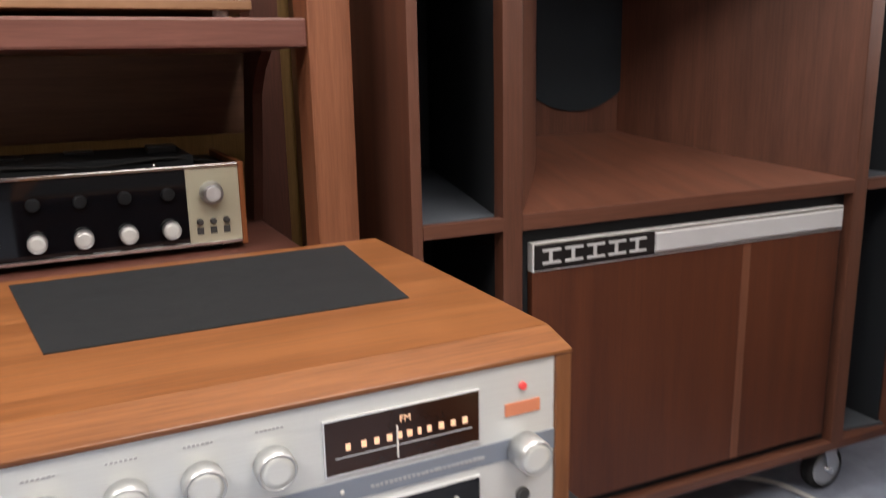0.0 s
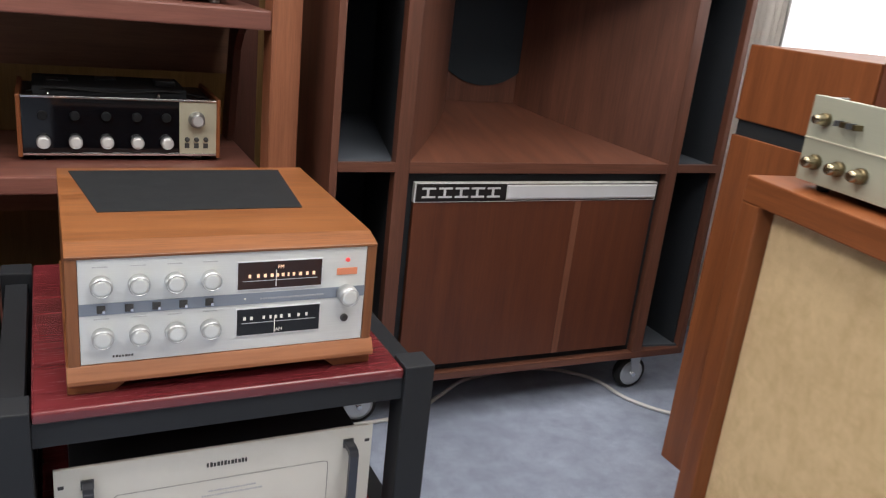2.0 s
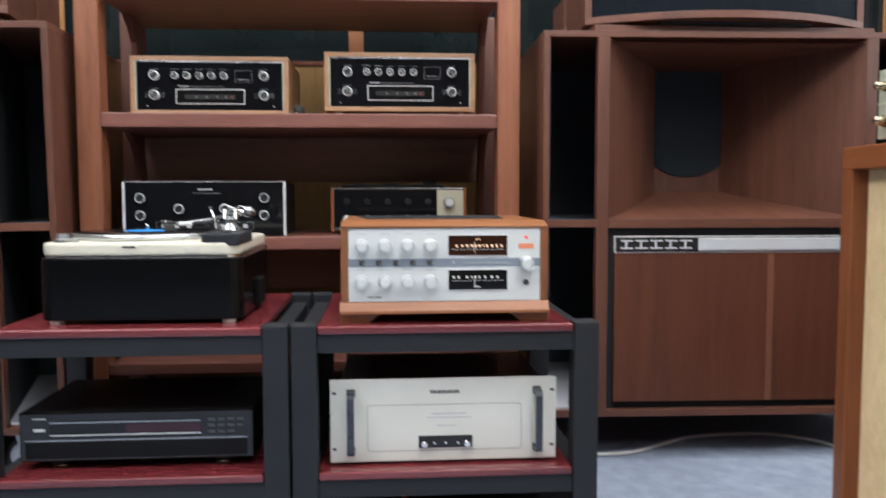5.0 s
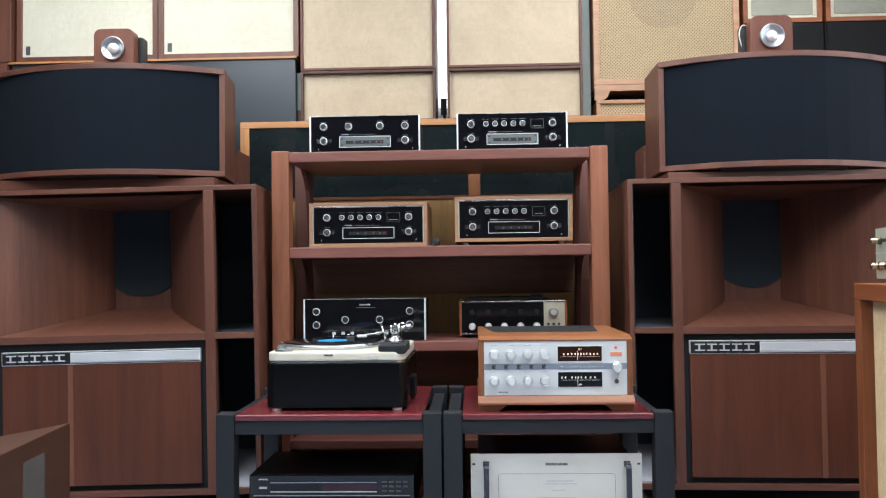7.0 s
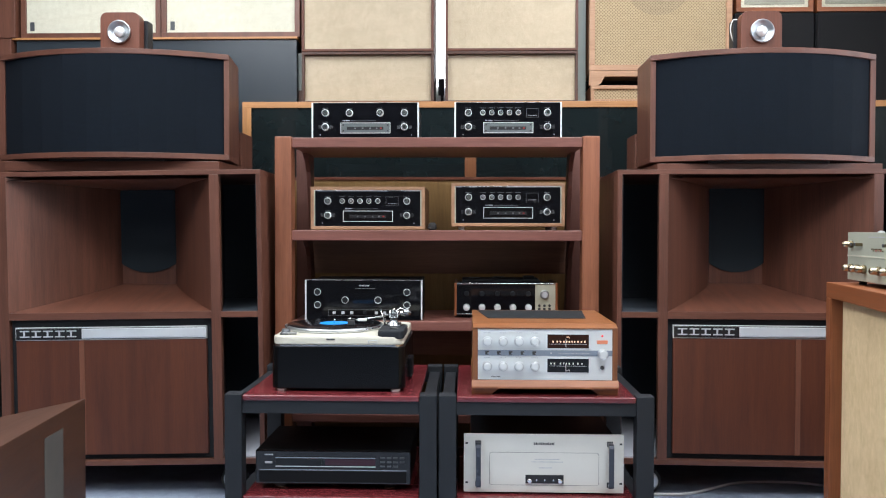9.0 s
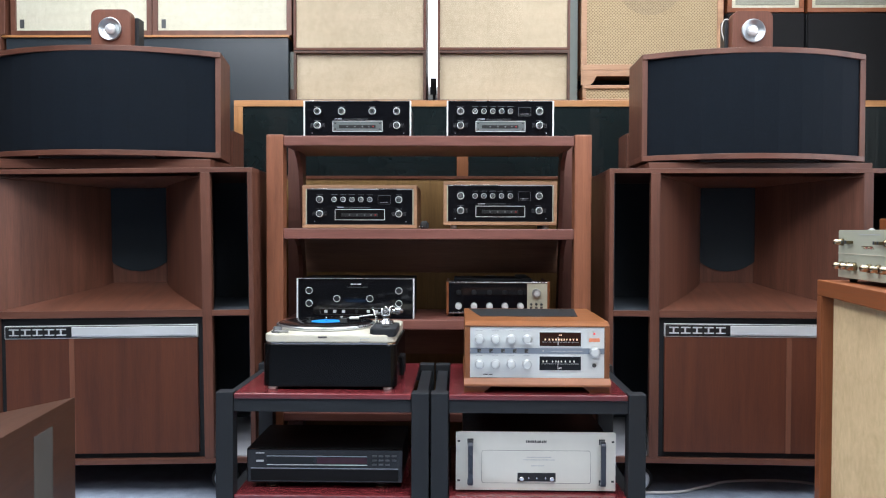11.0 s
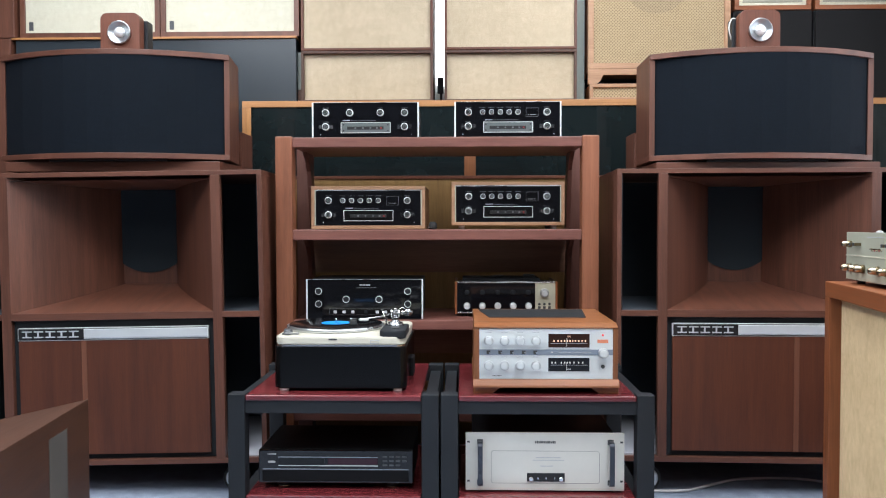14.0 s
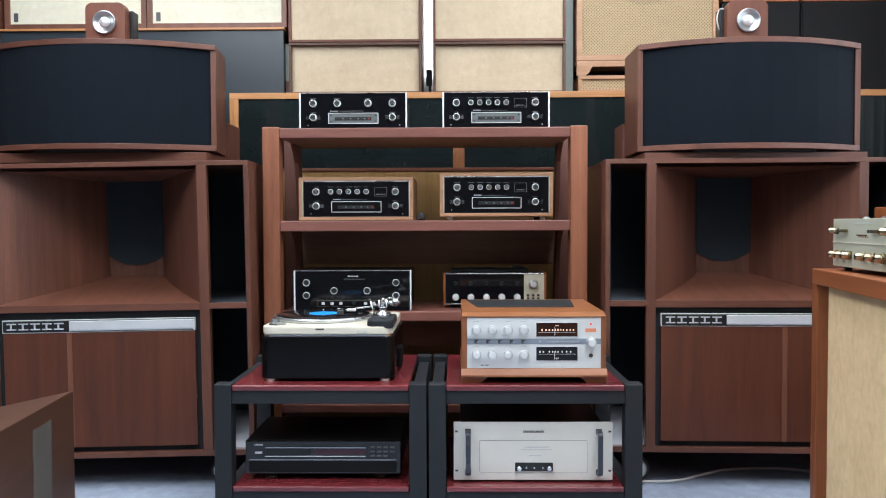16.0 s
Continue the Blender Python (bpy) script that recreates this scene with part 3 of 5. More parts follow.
# ---- bass horn cabinets ----
def bass_cabinet(cx, y, rz, lean, wide, side, drop, label):
    """Bass bin with a wooden horn above a closed box and narrow wings at both sides. The origin stands on the floor, at the middle of the front."""
    c = thing("bass_horn_cabinet", label, "loudspeaker", (cx, y, 0), rz, group="bass horn cabinets")
    sink = 0.543 * math.sin(radians(lean))
    c.matrix_basis = pose(cx, y, -sink, 0, -lean, rz) @ Matrix.Diagonal((wide, 1, 1, 1))
    top, shelf0, shelf1, low, deep = 1.208, 0.664, 0.69, 0.128 - drop * 0.7, 0.66
    xs = {"o": 0.546, "w": 0.529, "p1": 0.396, "p0": 0.362}
    part("top_board", box(-xs["o"], xs["o"], 0, deep, top - 0.017, top), "walnut_x", c)
    part("bottom_board", box(-xs["o"], xs["o"], 0, deep, low, low + 0.02), "walnut_x", c)
    for s in (-1, 1):
        lo, hi = sorted((s * xs["w"], s * xs["o"]))
        part("side_board", box(lo, hi, 0, deep, low + 0.02, top - 0.017), "walnut", c)
        lo, hi = sorted((s * xs["p0"], s * xs["p1"]))
        part("post", box(lo, hi, 0.0, 0.03, low + 0.02, top - 0.017), "walnut", c)
        lo, hi = sorted((s * xs["p1"], s * xs["w"]))
        part("wing_shelf", prism([(s * xs["w"], 0.014), (s * (xs["p1"] - 0.004), 0.03), (s * (xs["p1"] - 0.15), deep - 0.03), (s * xs["w"], deep - 0.03)], shelf0 + 0.005, shelf1 - 0.004, "z"), "wing", c, "charcoal shelf in the wing")
        part("wing_floor", prism([(s * xs["w"], 0.01), (s * (xs["p1"] - 0.004), 0.03), (s * (xs["p1"] - 0.15), deep - 0.03), (s * xs["w"], deep - 0.03)], low + 0.018, low + 0.026, "z"), "bare_board" if s == -side else "wing", c, "bare grey board in the wing" if s == -side else "charcoal board in the wing")
        part("wing_shelf_edge", box(lo, hi, -0.001, 0.014, shelf0 + 0.003, shelf1 - 0.002, 0.001), "walnut_x", c)
        # slanting black lining that closes the wing towards the horn
        out = [(s * (xs["p1"] - 0.004), 0.03), (s * (xs["p1"] - 0.012), 0.03), (s * (xs["p1"] - 0.158), deep - 0.03), (s * (xs["p1"] - 0.15), deep - 0.03)]
        part("wing_lining", prism(out, low + 0.02, top - 0.018, "z"), "lining", c, "black lining of the wing")
        lo, hi = sorted((s * (xs["w"] - 0.002), s * (xs["w"] - 0.006)))
        part("wing_side_lining", box(lo, hi, 0.02, deep - 0.04, low + 0.02, top - 0.018, 0), "lining", c)
    part("mouth_shelf", box(-xs["p0"], xs["p0"], 0.0, 0.03, shelf0, shelf1), "walnut_x", c)
    part("back_board", box(-xs["w"], xs["w"], deep - 0.02, deep - 0.002, low + 0.02, top - 0.018), "wing", c)
    # horn walls: flaring sides, rising floor, falling roof
    n, d = 14, 0.41
    for s in (-1, 1):
        bm = bmesh.new()
        rows = []
        for k in range(n + 1):
            t = k / n
            w = 0.108 + (xs["p0"] - 0.108) * (1 - t) ** 1.2
            rows.append([bm.verts.new((s * (w + o), 0.002 + d * t, z)) for o in (0, 0.012) for z in (shelf1 - 0.01, top - 0.02)])
        for a, b in zip(rows, rows[1:]):
            bm.faces.new((a[0], b[0], b[1], a[1])).smooth = True
            bm.faces.new((a[2], a[3], b[3], b[2])).smooth = True
        bmesh.ops.recalc_face_normals(bm, faces=bm.faces)
        part("horn_side", bm, "walnut", c)
    for name, z_mouth, z_throat, thick in (("horn_floor", shelf1 + 0.0005, shelf1 + 0.078, -0.012), ("horn_roof", top - 0.03, top - 0.05, 0.012)):
        bm = bmesh.new()
        rows = []
        for k in range(n + 1):
            t = k / n
            w = 0.108 + (xs["p0"] - 0.108) * (1 - t) ** 1.2 + 0.006
            z = z_mouth + (z_throat - z_mouth) * t
            rows.append([bm.verts.new((x, 0.002 + d * t, z + o)) for o in (0, thick) for x in (-w, w)])
        for a, b in zip(rows, rows[1:]):
            for p, q in ((0, 1), (1, 3), (3, 2), (2, 0)):
                bm.faces.new((a[p], a[q], b[q], b[p]))
        bmesh.ops.recalc_face_normals(bm, faces=bm.faces)
        part(name, bm, "walnut_y", c)
    part("throat_board", box(-0.13, 0.13, d, d + 0.018, shelf1, top - 0.02, 0), "walnut", c)
    part("woofer", prism([(0.175 * math.cos(radians(a)), 0.99 + 0.175 * math.sin(radians(a))) for a in range(180, 361, 6)] + [(0.175, top - 0.03), (-0.175, top - 0.03)], d - 0.006, d), "throat", c, "blue-black woofer cloth in the horn throat")
    # closed box below, with its veneered front and long badge
    part("front_baffle", box(-xs["p0"], xs["p0"], 0.022, 0.03, low + 0.02, shelf0, 0), "matt", c)
    p0, p1, seam = 0.17 - drop, 0.594 - drop, 0.107 * side
    front = part("front_panel", box(-0.341, seam - 0.009, 0.006, 0.022, p0, p1), "panel", c, "mahogany-brown veneered front panel")
    part("light_strip", box(seam - 0.009, seam + 0.009, 0.006, 0.022, p0, p1, 0.0005), "panel_light", front)
    part("panel_board", box(seam + 0.009, 0.341, 0.006, 0.022, p0, p1), "panel", front)
    badge = part("badge", box(-0.342, 0.342, 0.004, 0.02, 0.595 - drop, 0.642 - drop, 0.001), "edge_white", c, "long chrome-edged badge strip")
    part("badge_field", box(-0.339, -0.105, 0.002, 0.006, 0.6 - drop, 0.637 - drop, 0), "badge_black", badge)
    part("badge_bar", box(-0.103, 0.338, 0.001, 0.006, 0.603 - drop, 0.634 - drop, 0.0005), "badge_white", badge, "pearl white bar")
    part("badge_groove", box(-0.339, 0.339, 0.003, 0.006, 0.5975 - drop, 0.5995 - drop, 0), "badge_black", badge)
    part("badge_groove", box(-0.339, 0.339, 0.003, 0.006, 0.6375 - drop, 0.6395 - drop, 0), "badge_black", badge)
    # the maker's mark as plain pale bars
    for k in range(5):
        x = -0.325 + k * 0.042
        bm = bmesh.new()
        for z in (0.6065, 0.627):
            add_box(bm, x, x + 0.034, 0.0005, 0.003, z - drop, z - drop + 0.0045)
        add_box(bm, x + 0.012, x + 0.018, 0.0005, 0.003, 0.611 - drop, 0.627 - drop)
        part("badge_mark", bm, "badge_white", badge)
    for s in (-1, 1):
        for yy in (0.065, deep - 0.08):
            caster(c, s * 0.42, yy, low, sink - s * 0.42 * math.sin(radians(lean)))
    return c


def caster(parent, x, y, z, up):
    f = part("caster_fork", box(x - 0.03, x + 0.03, y - 0.022, y + 0.022, z - 0.012, z, 0.002), "galv", parent, "zinc-plated caster")
    for s in (-1, 1):
        part("fork_cheek", prism([(x - 0.02, z - 0.012), (x + 0.022, z - 0.012), (x + 0.012, 0.055 + up), (x - 0.004, 0.05 + up)], y + s * 0.021 - 0.0015, y + s * 0.021 + 0.0015, "y"), "galv", f)
    part("wheel", lathe([(0.036, -0.014), (0.048, -0.012), (0.05, -0.006), (0.05, 0.006), (0.048, 0.012), (0.036, 0.014)], (x, y, 0.0505 + up), "-y", 30), "rubber", f)
    part("wheel_disc", lathe([(0.030, -0.0155), (0.0385, -0.0145), (0.0385, 0.0145), (0.030, 0.0155)], (x, y, 0.0505 + up), "-y", 30), "galv", f)
    part("axle", lathe([(0.007, -0.026), (0.007, 0.026)], (x, y, 0.0505 + up), "-y", 12), "chrome", f)


CAB_R, CAB_L = 1.104, -1.290
bass_cabinet(CAB_R, 1.249, -1.8, 0.0, 1.0, 1, 0.001, "walnut-veneered bass horn loudspeaker with side wings on casters")
bass_cabinet(CAB_L, 1.217, 1.8, 0.8, 1.025, -1, 0.006, "walnut-veneered bass horn loudspeaker with side wings beside the rack")


# ---- curved horn boxes and tweeters on top ----
def curved_front(hw, y_side, bulge, n=18):
    return [(-hw + 2 * hw * k / n, y_side - bulge * (1 - (2 * k / n - 1) ** 2)) for k in range(n + 1)]


def horn_box(cx, hw, taper, lift, label):
    h = thing("treble_horn_box", label, "loudspeaker", (cx, 1.36, 1.208), group="treble horn boxes")
    part("plinth", box(-0.40, 0.42, -0.05, 0.42, 0.0, 0.026 + lift), "walnut_x", h)
    z0, z1 = 0.034 + lift, 0.434 + lift
    arc = curved_front(hw, 0.0, 0.13)
    for name, a, b in (("bottom_board", z0, z0 + 0.02), ("top_board", z1 - 0.02, z1)):
        part(name, prism(arc + [(hw - taper, 0.25), (-hw + taper, 0.25)], a, b, "z", 0.0015), "walnut_x", h)
    for s in (-1, 1):
        part("side_board", prism([(s * hw, 0.0), (s * (hw - taper), 0.25), (s * (hw - taper - 0.02), 0.25), (s * (hw - 0.02), 0.0)], z0 + 0.02, z1 - 0.02, "z"), "walnut", h)
    part("back_board", box(-hw + taper + 0.021, hw - taper - 0.021, 0.23, 0.249, z0 + 0.02, z1 - 0.02), "walnut", h)
    cloth_arc = curved_front(hw - 0.02, 0.006, 0.136, 9)
    part("grille", prism(cloth_arc + [(hw - 0.02, 0.03), (-hw + 0.02, 0.03)], z0 + 0.02, z1 - 0.02, "z"), "navy", h, "blue-black curved grille cloth")
    part("foot_block", prism([(-0.22, -0.07), (0.22, -0.07), (0.26, 0.28), (-0.26, 0.28)], 0.026 + lift, z0, "z"), "matt", h)
    part("rear_box", box(-0.42, 0.42, 0.255, 0.42, 0.027 + lift, 0.17 + lift), "walnut", h)
    return h


horn_box(1.111, 0.416, 0.004, 0.0, "walnut horn loudspeaker box with a curved black grille")
horn_box(-1.342, 0.444, 0.035, 0.010, "walnut horn loudspeaker box with curved black grille near pale grilles")


def tweeter(cx, side, lift, label):
    t = thing("horn_tweeter", label, "loudspeaker", (cx, 1.38, 1.642 + lift), group="horn tweeters")
    outline = [(-0.076, 0), (0.076, 0)] + [(sx * 0.050 + 0.026 * math.cos(radians(a)), 0.143 + 0.026 * math.sin(radians(a))) for sx, a0 in ((1, 0), (-1, 90)) for a in range(a0, a0 + 91, 15)]
    part("front_plate", prism(outline, 0, 0.045, "y", 0.002), "rack_dark", t, "red-brown wooden front with rounded corners")
    part("driver", box(-0.068 + 0.022 * side, 0.068 + 0.022 * side, 0.045, 0.10, 0, 0.148, 0.004), "black", t, "black driver housing")
    bell = bmesh.new()
    add_lathe(bell, [(0.043, 0), (0.0445, 0.011), (0.0425, 0.013), (0.039, 0.0115), (0.032, 0.006), (0.026, 0.0028), (0.021, 0.0018)], (0, 0, 0.092), "-y", 32)
    part("waveguide", bell, "bell", t, "silver waveguide")
    part("phase_plug", lathe([(0.021, 0.0), (0.0205, 0.006), (0.017, 0.012), (0.01, 0.016), (0.002, 0.0175)], (0, -0.0005, 0.092), "-y", 24), "knob", t)
    return t


tw_r = tweeter(1.112, -1, 0.0, "small wooden horn tweeter with a silver bell on the horn box")
tweeter(-1.326, 1, 0.010, "small wooden horn tweeter with a silver bell on the horn box")
part("lead", tube(smooth_path([(-0.08, 0.06, 0.05), (-0.10, 0.05, 0.11), (-0.085, 0.055, 0.15), (-0.05, 0.06, 0.14)]), 0.0025), "cable", tw_r)


# ---- wooden rack ----
rack = thing("equipment_rack", "red-brown solid timber rack with four shelves of amplifiers", "shelf", (-0.1075, 1.34, 0))
RW = 0.6125
for s in (-1, 1):
    lo, hi = sorted((s * RW, s * (RW - 0.064)))
    part("front_post", box(lo, hi, 0, 0.07, 0, 1.34, 0.004), "rack", rack)
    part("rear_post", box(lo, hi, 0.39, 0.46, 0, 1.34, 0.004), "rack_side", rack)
    for z0, z1 in ((0.988, 1.297), (0.643, 0.945), (0.287, 0.603)):
        lo2, hi2 = sorted((s * (RW - 0.082), s * (RW - 0.0645)))
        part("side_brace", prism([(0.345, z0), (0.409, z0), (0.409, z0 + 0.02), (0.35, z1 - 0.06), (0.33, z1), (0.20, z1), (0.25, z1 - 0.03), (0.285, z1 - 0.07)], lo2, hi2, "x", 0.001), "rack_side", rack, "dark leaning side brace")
for z0, z1 in ((1.298, 1.336), (0.946, 0.986), (0.604, 0.641), (0.252, 0.285)):
    part("shelf", box(-RW + 0.064, RW - 0.064, 0.004, 0.44, z0, z1, 0.004), "rack_x", rack)
for z0, z1 in ((0.80, 0.945), (0.45, 0.603)):
    part("rear_rail", box(-RW + 0.064, RW - 0.064, 0.41, 0.435, z0, z1, 0.002), "dark_wood", rack)


# ---- amplifiers on the rack ----
def black_glass_amp(x0, x1, y, z0, z1, kind, label, cased=False, tilt=0.0):
    """Hi-fi front of black glass between bright end caps, its chassis behind."""
    w, h = x1 - x0, z1 - z0
    a = thing("amplifier", label, "amplifier", ((x0 + x1) / 2, y, z0), tilt, group="black glass amplifiers")
    e = 0.013 if cased else 0.0
    if cased:
        part("case", ring_plate(-w / 2, w / 2, 0, h, 0.013, -0.004, 0.33, 0.002), "case_x", a, "light walnut case")
    gx, gz0, gz1 = w / 2 - e, e + 0.001, h - e - 0.001
    part("chassis", box(-gx + 0.008, gx - 0.008, 0.008, 0.31, gz0, gz1 - 0.004), "black", a)
    panel = part("front_panel", box(-gx + 0.005, gx - 0.005, 0, 0.008, gz0, gz1, 0.001), "glass_black", a, "black glass front")
    for s in (-1, 1):
        lo, hi = sorted((s * (gx - (0.004 if cased else 0.006)), s * gx))
        part("end_cap", box(lo, hi, -0.004, 0.01, gz0, gz1, 0.0012), "pale_gold" if cased else "edge_white", a, "bright metal end cap")
    part("top_trim", box(-gx + 0.0062, gx - 0.0062, -0.003, 0.008, gz1 - (0.0035 if cased else 0.0015), gz1 + 0.0005, 0.0005), "knob_side", a)
    hh = gz1 - gz0
    px = lambda u: -gx + 2 * gx * u
    pz = lambda v: gz1 - hh * v
    if kind == "low":
        for u, v in ((0.11, 0.3), (0.11, 0.62), (0.345, 0.5), (0.625, 0.5), (0.87, 0.3), (0.87, 0.62)):
            k = part("knob", lathe([(0.0125, 0), (0.0125, 0.010), (0.0118, 0.0108)], (px(u), -0.0005, pz(v)), "-y", 20), "black", a)
            ring = [(px(u) + 0.0122 * math.cos(radians(q)), -0.0108, pz(v) + 0.0122 * math.sin(radians(q))) for q in range(0, 361, 15)]
            part("knob_ring", tube(ring, 0.0012, 6), "edge_white", k, "bright rim of the knob")
        for u in (0.25, 0.325, 0.40, 0.51, 0.61, 0.68, 0.75):
            part("push_button", box(px(u) - 0.006, px(u) + 0.006, -0.006, 0, pz(0.86), pz(0.79), 0.001), "print_grey" if u != 0.51 else "black", a)
        bars(a, px(0.46), px(0.55), -0.0003, pz(0.16), 0.006, 7, "print_grey", 3)
        bars(a, px(0.43), px(0.60), -0.0003, pz(0.22), 0.002, 22, "print_dim", 4)
        part("button_frame", ring_plate(px(0.2), px(0.8), pz(0.90), pz(0.745), 0.0007, -0.001, 0, 0), "print_dim", a)
        return a
    outer = [(0.13, 0.30), (0.13, 0.70), (0.865, 0.30), (0.865, 0.70)]
    inner = [(0.265 + 0.0825 * k, 0.30) for k in range(5)] if kind == "five" else [(0.355, 0.30), (0.64, 0.30)]
    for u, v in outer + inner:
        r = 0.0102 if (u, v) in inner and kind == "five" else 0.0138
        k = part("knob", lathe([(r, 0), (r, 0.003), (r * 0.96, 0.004), (r * 0.94, 0.012), (r * 0.88, 0.0135), (r * 0.80, 0.0128)], (px(u), -0.0005, pz(v)), "-y", 20), "edge_white", a)
        part("knob_centre", lathe([(r * 0.79, 0), (r * 0.79, 0.0006), (r * 0.45, 0.0012), (r * 0.4, 0.0006)], (px(u), -0.0127, pz(v)), "-y", 16), "grey_dark", k, "dark grey knob centre")
        bars(a, px(u) - 0.012, px(u) + 0.012, -0.0003, pz(v) + 0.018, 0.0016, 6, "print_dim", int(u * 1000))
    bright = not cased
    plate = part("slot_frame", ring_plate(px(0.27), px(0.735), pz(0.88), pz(0.57), 0.0024, -0.003, 0), "edge_white", a, "bright frame round the tuner slot")
    part("slot_plate", box(px(0.27) + 0.002, px(0.735) - 0.002, -0.0015, 0, pz(0.88) + 0.002, pz(0.57) - 0.002, 0), "slot_grey" if bright else "dial", plate)
    part("slot", box(px(0.33), px(0.67), -0.003, -0.001, pz(0.78), pz(0.69), 0.0005), "badge_black", plate)
    for u in (0.4, 0.47, 0.54, 0.6, 0.64):
        part("slot_lamp", box(px(u), px(u) + 0.006, -0.0036, -0.003, pz(0.755), pz(0.715), 0), "print_dim" if u < 0.62 else "lamp_red", plate)
    if bright:
        for u in (0.295, 0.71):
            for v in (0.64, 0.81):
                part("screw", lathe([(0.0032, 0), (0.003, 0.001)], (px(u), -0.0015, pz(v)), "-y", 10), "badge_black", plate)
    if kind == "five":
        part("meter_frame", ring_plate(px(0.67), px(0.785), pz(0.43), pz(0.18), 0.0007, -0.0012, 0, 0), "print_dim", a)
        bars(a, px(0.69), px(0.77), -0.0003, pz(0.38), 0.002, 6, "print_grey", 21)
    bars(a, px(0.29), px(0.36), -0.0003, pz(0.53), 0.0045, 7, "print_grey", 8)
    bars(a, px(0.37), px(0.6), -0.0003, pz(0.525), 0.002, 24, "print_dim", 9)
    for u, v in ((0.08, 0.92), (0.93, 0.92)):
        part("foot_mark", lathe([(0.0022, 0), (0.002, 0.0006)], (px(u), -0.0003, pz(v)), "-y", 8), "print_grey", a)
    for u, v in ((0.13, 0.70), (0.865, 0.70)):
        for s in (-1, 1):
            for j in range(4):
                part("scale_mark", box(px(u) + s * 0.022 - 0.006, px(u) + s * 0.022 + 0.006, -0.0008, -0.0002, pz(v) + 0.004 * (j - 1.5), pz(v) + 0.004 * (j - 1.5) + 0.0008, 0), "print_dim", a)
    return a


def feet(a, w, z, mat="white_foot", d=0.25, h=0.008):
    for s in (-1, 1):
        for yy in (0.03, d):
            part("foot", lathe([(0.011, 0), (0.012, h)], (s * w, yy, z - h), "z", 14), mat, a)


black_glass_amp(-0.586, -0.175, 1.38, 1.338, 1.473, "two", "black glass preamplifier with silver knobs on top of the rack")
black_glass_amp(-0.04, 0.367, 1.38, 1.338, 1.473, "five", "black glass preamplifier with a row of five small knobs")
black_glass_amp(-0.60, -0.155, 1.43, 0.988, 1.154, "five", "black glass preamplifier in a light walnut case", True)
a = black_glass_amp(-0.052, 0.386, 1.43, 1.001, 1.170, "five", "black glass preamplifier in a walnut case on pale feet", True)
feet(a, 0.18, 0.0, h=0.0145)
black_glass_amp(-0.609, -0.16, 1.36, 0.643, 0.797, "low", "wide black glass amplifier behind the turntable")
plug = thing("plug_adapter", "small black rounded plug lying between two amplifiers", "plug", (-0.125, 1.42, 0.986))
part("body", lathe([(0.013, 0), (0.017, 0.006), (0.016, 0.022), (0.008, 0.03)], (0, 0, 0), "z", 16), "rubber", plug)
part("pin", box(-0.02, -0.006, -0.018, -0.012, 0.006, 0.009, 0.0005), "chrome", plug)

# gold and black preamplifier
g = thing("preamplifier", "black and gold preamplifier with silver knobs and wooden cheeks", "preamplifier", (-0.04, 1.47, 0.641))
part("chassis", box(0.01, 0.394, 0.01, 0.24, 0.012, 0.128), "black", g)
part("top_cover", box(0.03, 0.34, 0.05, 0.23, 0.128, 0.148, 0.004), "matt", g)
for x0 in (0.0, 0.396):
    part("wood_cheek", box(x0, x0 + 0.009, 0.0, 0.24, 0.008, 0.138, 0.002), "oiled", g, "red-brown wooden cheek")
part("front_panel", box(0.009, 0.317, 0.0, 0.008, 0.018, 0.132, 0.001), "glass_black", g)
part("gold_panel", box(0.317, 0.396, -0.001, 0.008, 0.018, 0.132, 0.001), "gold", g, "champagne gold control panel")
for z in (0.013, 0.132):
    part("trim_strip", box(0.009, 0.396, -0.003, 0.008, z, z + 0.005, 0.0008), "chrome", g)
for k in range(5):
    x = 0.048 + 0.0605 * k
    dial_knob(g, x, 0, 0.043, 0.0135, 0.020)
    knob(g, x, 0, 0.096, 0.009, 0.008, "black", None)
knob(g, 0.353, -0.001, 0.094, 0.016, 0.022)
for k in range(3):
    part("switch", lathe([(0.0052, 0), (0.0052, 0.005), (0.003, 0.009)], (0.333 + 0.02 * k, -0.001, 0.05), "-y", 12), "print", g)
    part("switch_base", box(0.328 + 0.02 * k, 0.338 + 0.02 * k, -0.0018, -0.001, 0.030, 0.041, 0), "print", g)
for x, yy in ((0.06, 0.03), (0.2, 0.06), (0.28, 0.05)):
    part("terminal", lathe([(0.004, 0), (0.004, 0.008), (0.002, 0.011)], (x, yy, 0.128), "z", 10), "chrome", g)
for x, yy, hh in ((0.08, 0.14, 0.004), (0.18, 0.17, 0.005), (0.30, 0.12, 0.012)):
    part("top_component", box(x - 0.022, x + 0.022, yy - 0.02, yy + 0.02, 0.148, 0.148 + hh, 0.002), "black", g)
part("top_wire", tube(smooth_path([(0.02, 0.06, 0.135), (0.08, 0.045, 0.145), (0.2, 0.05, 0.138), (0.30, 0.045, 0.146), (0.38, 0.07, 0.132)]), 0.002, 6), "rubber", g)
for x in (0.04, 0.36):
    for yy in (0.03, 0.2):
        part("foot", lathe([(0.01, 0), (0.012, 0.012)], (x, yy, 0.0), "z", 12), "rubber", g)


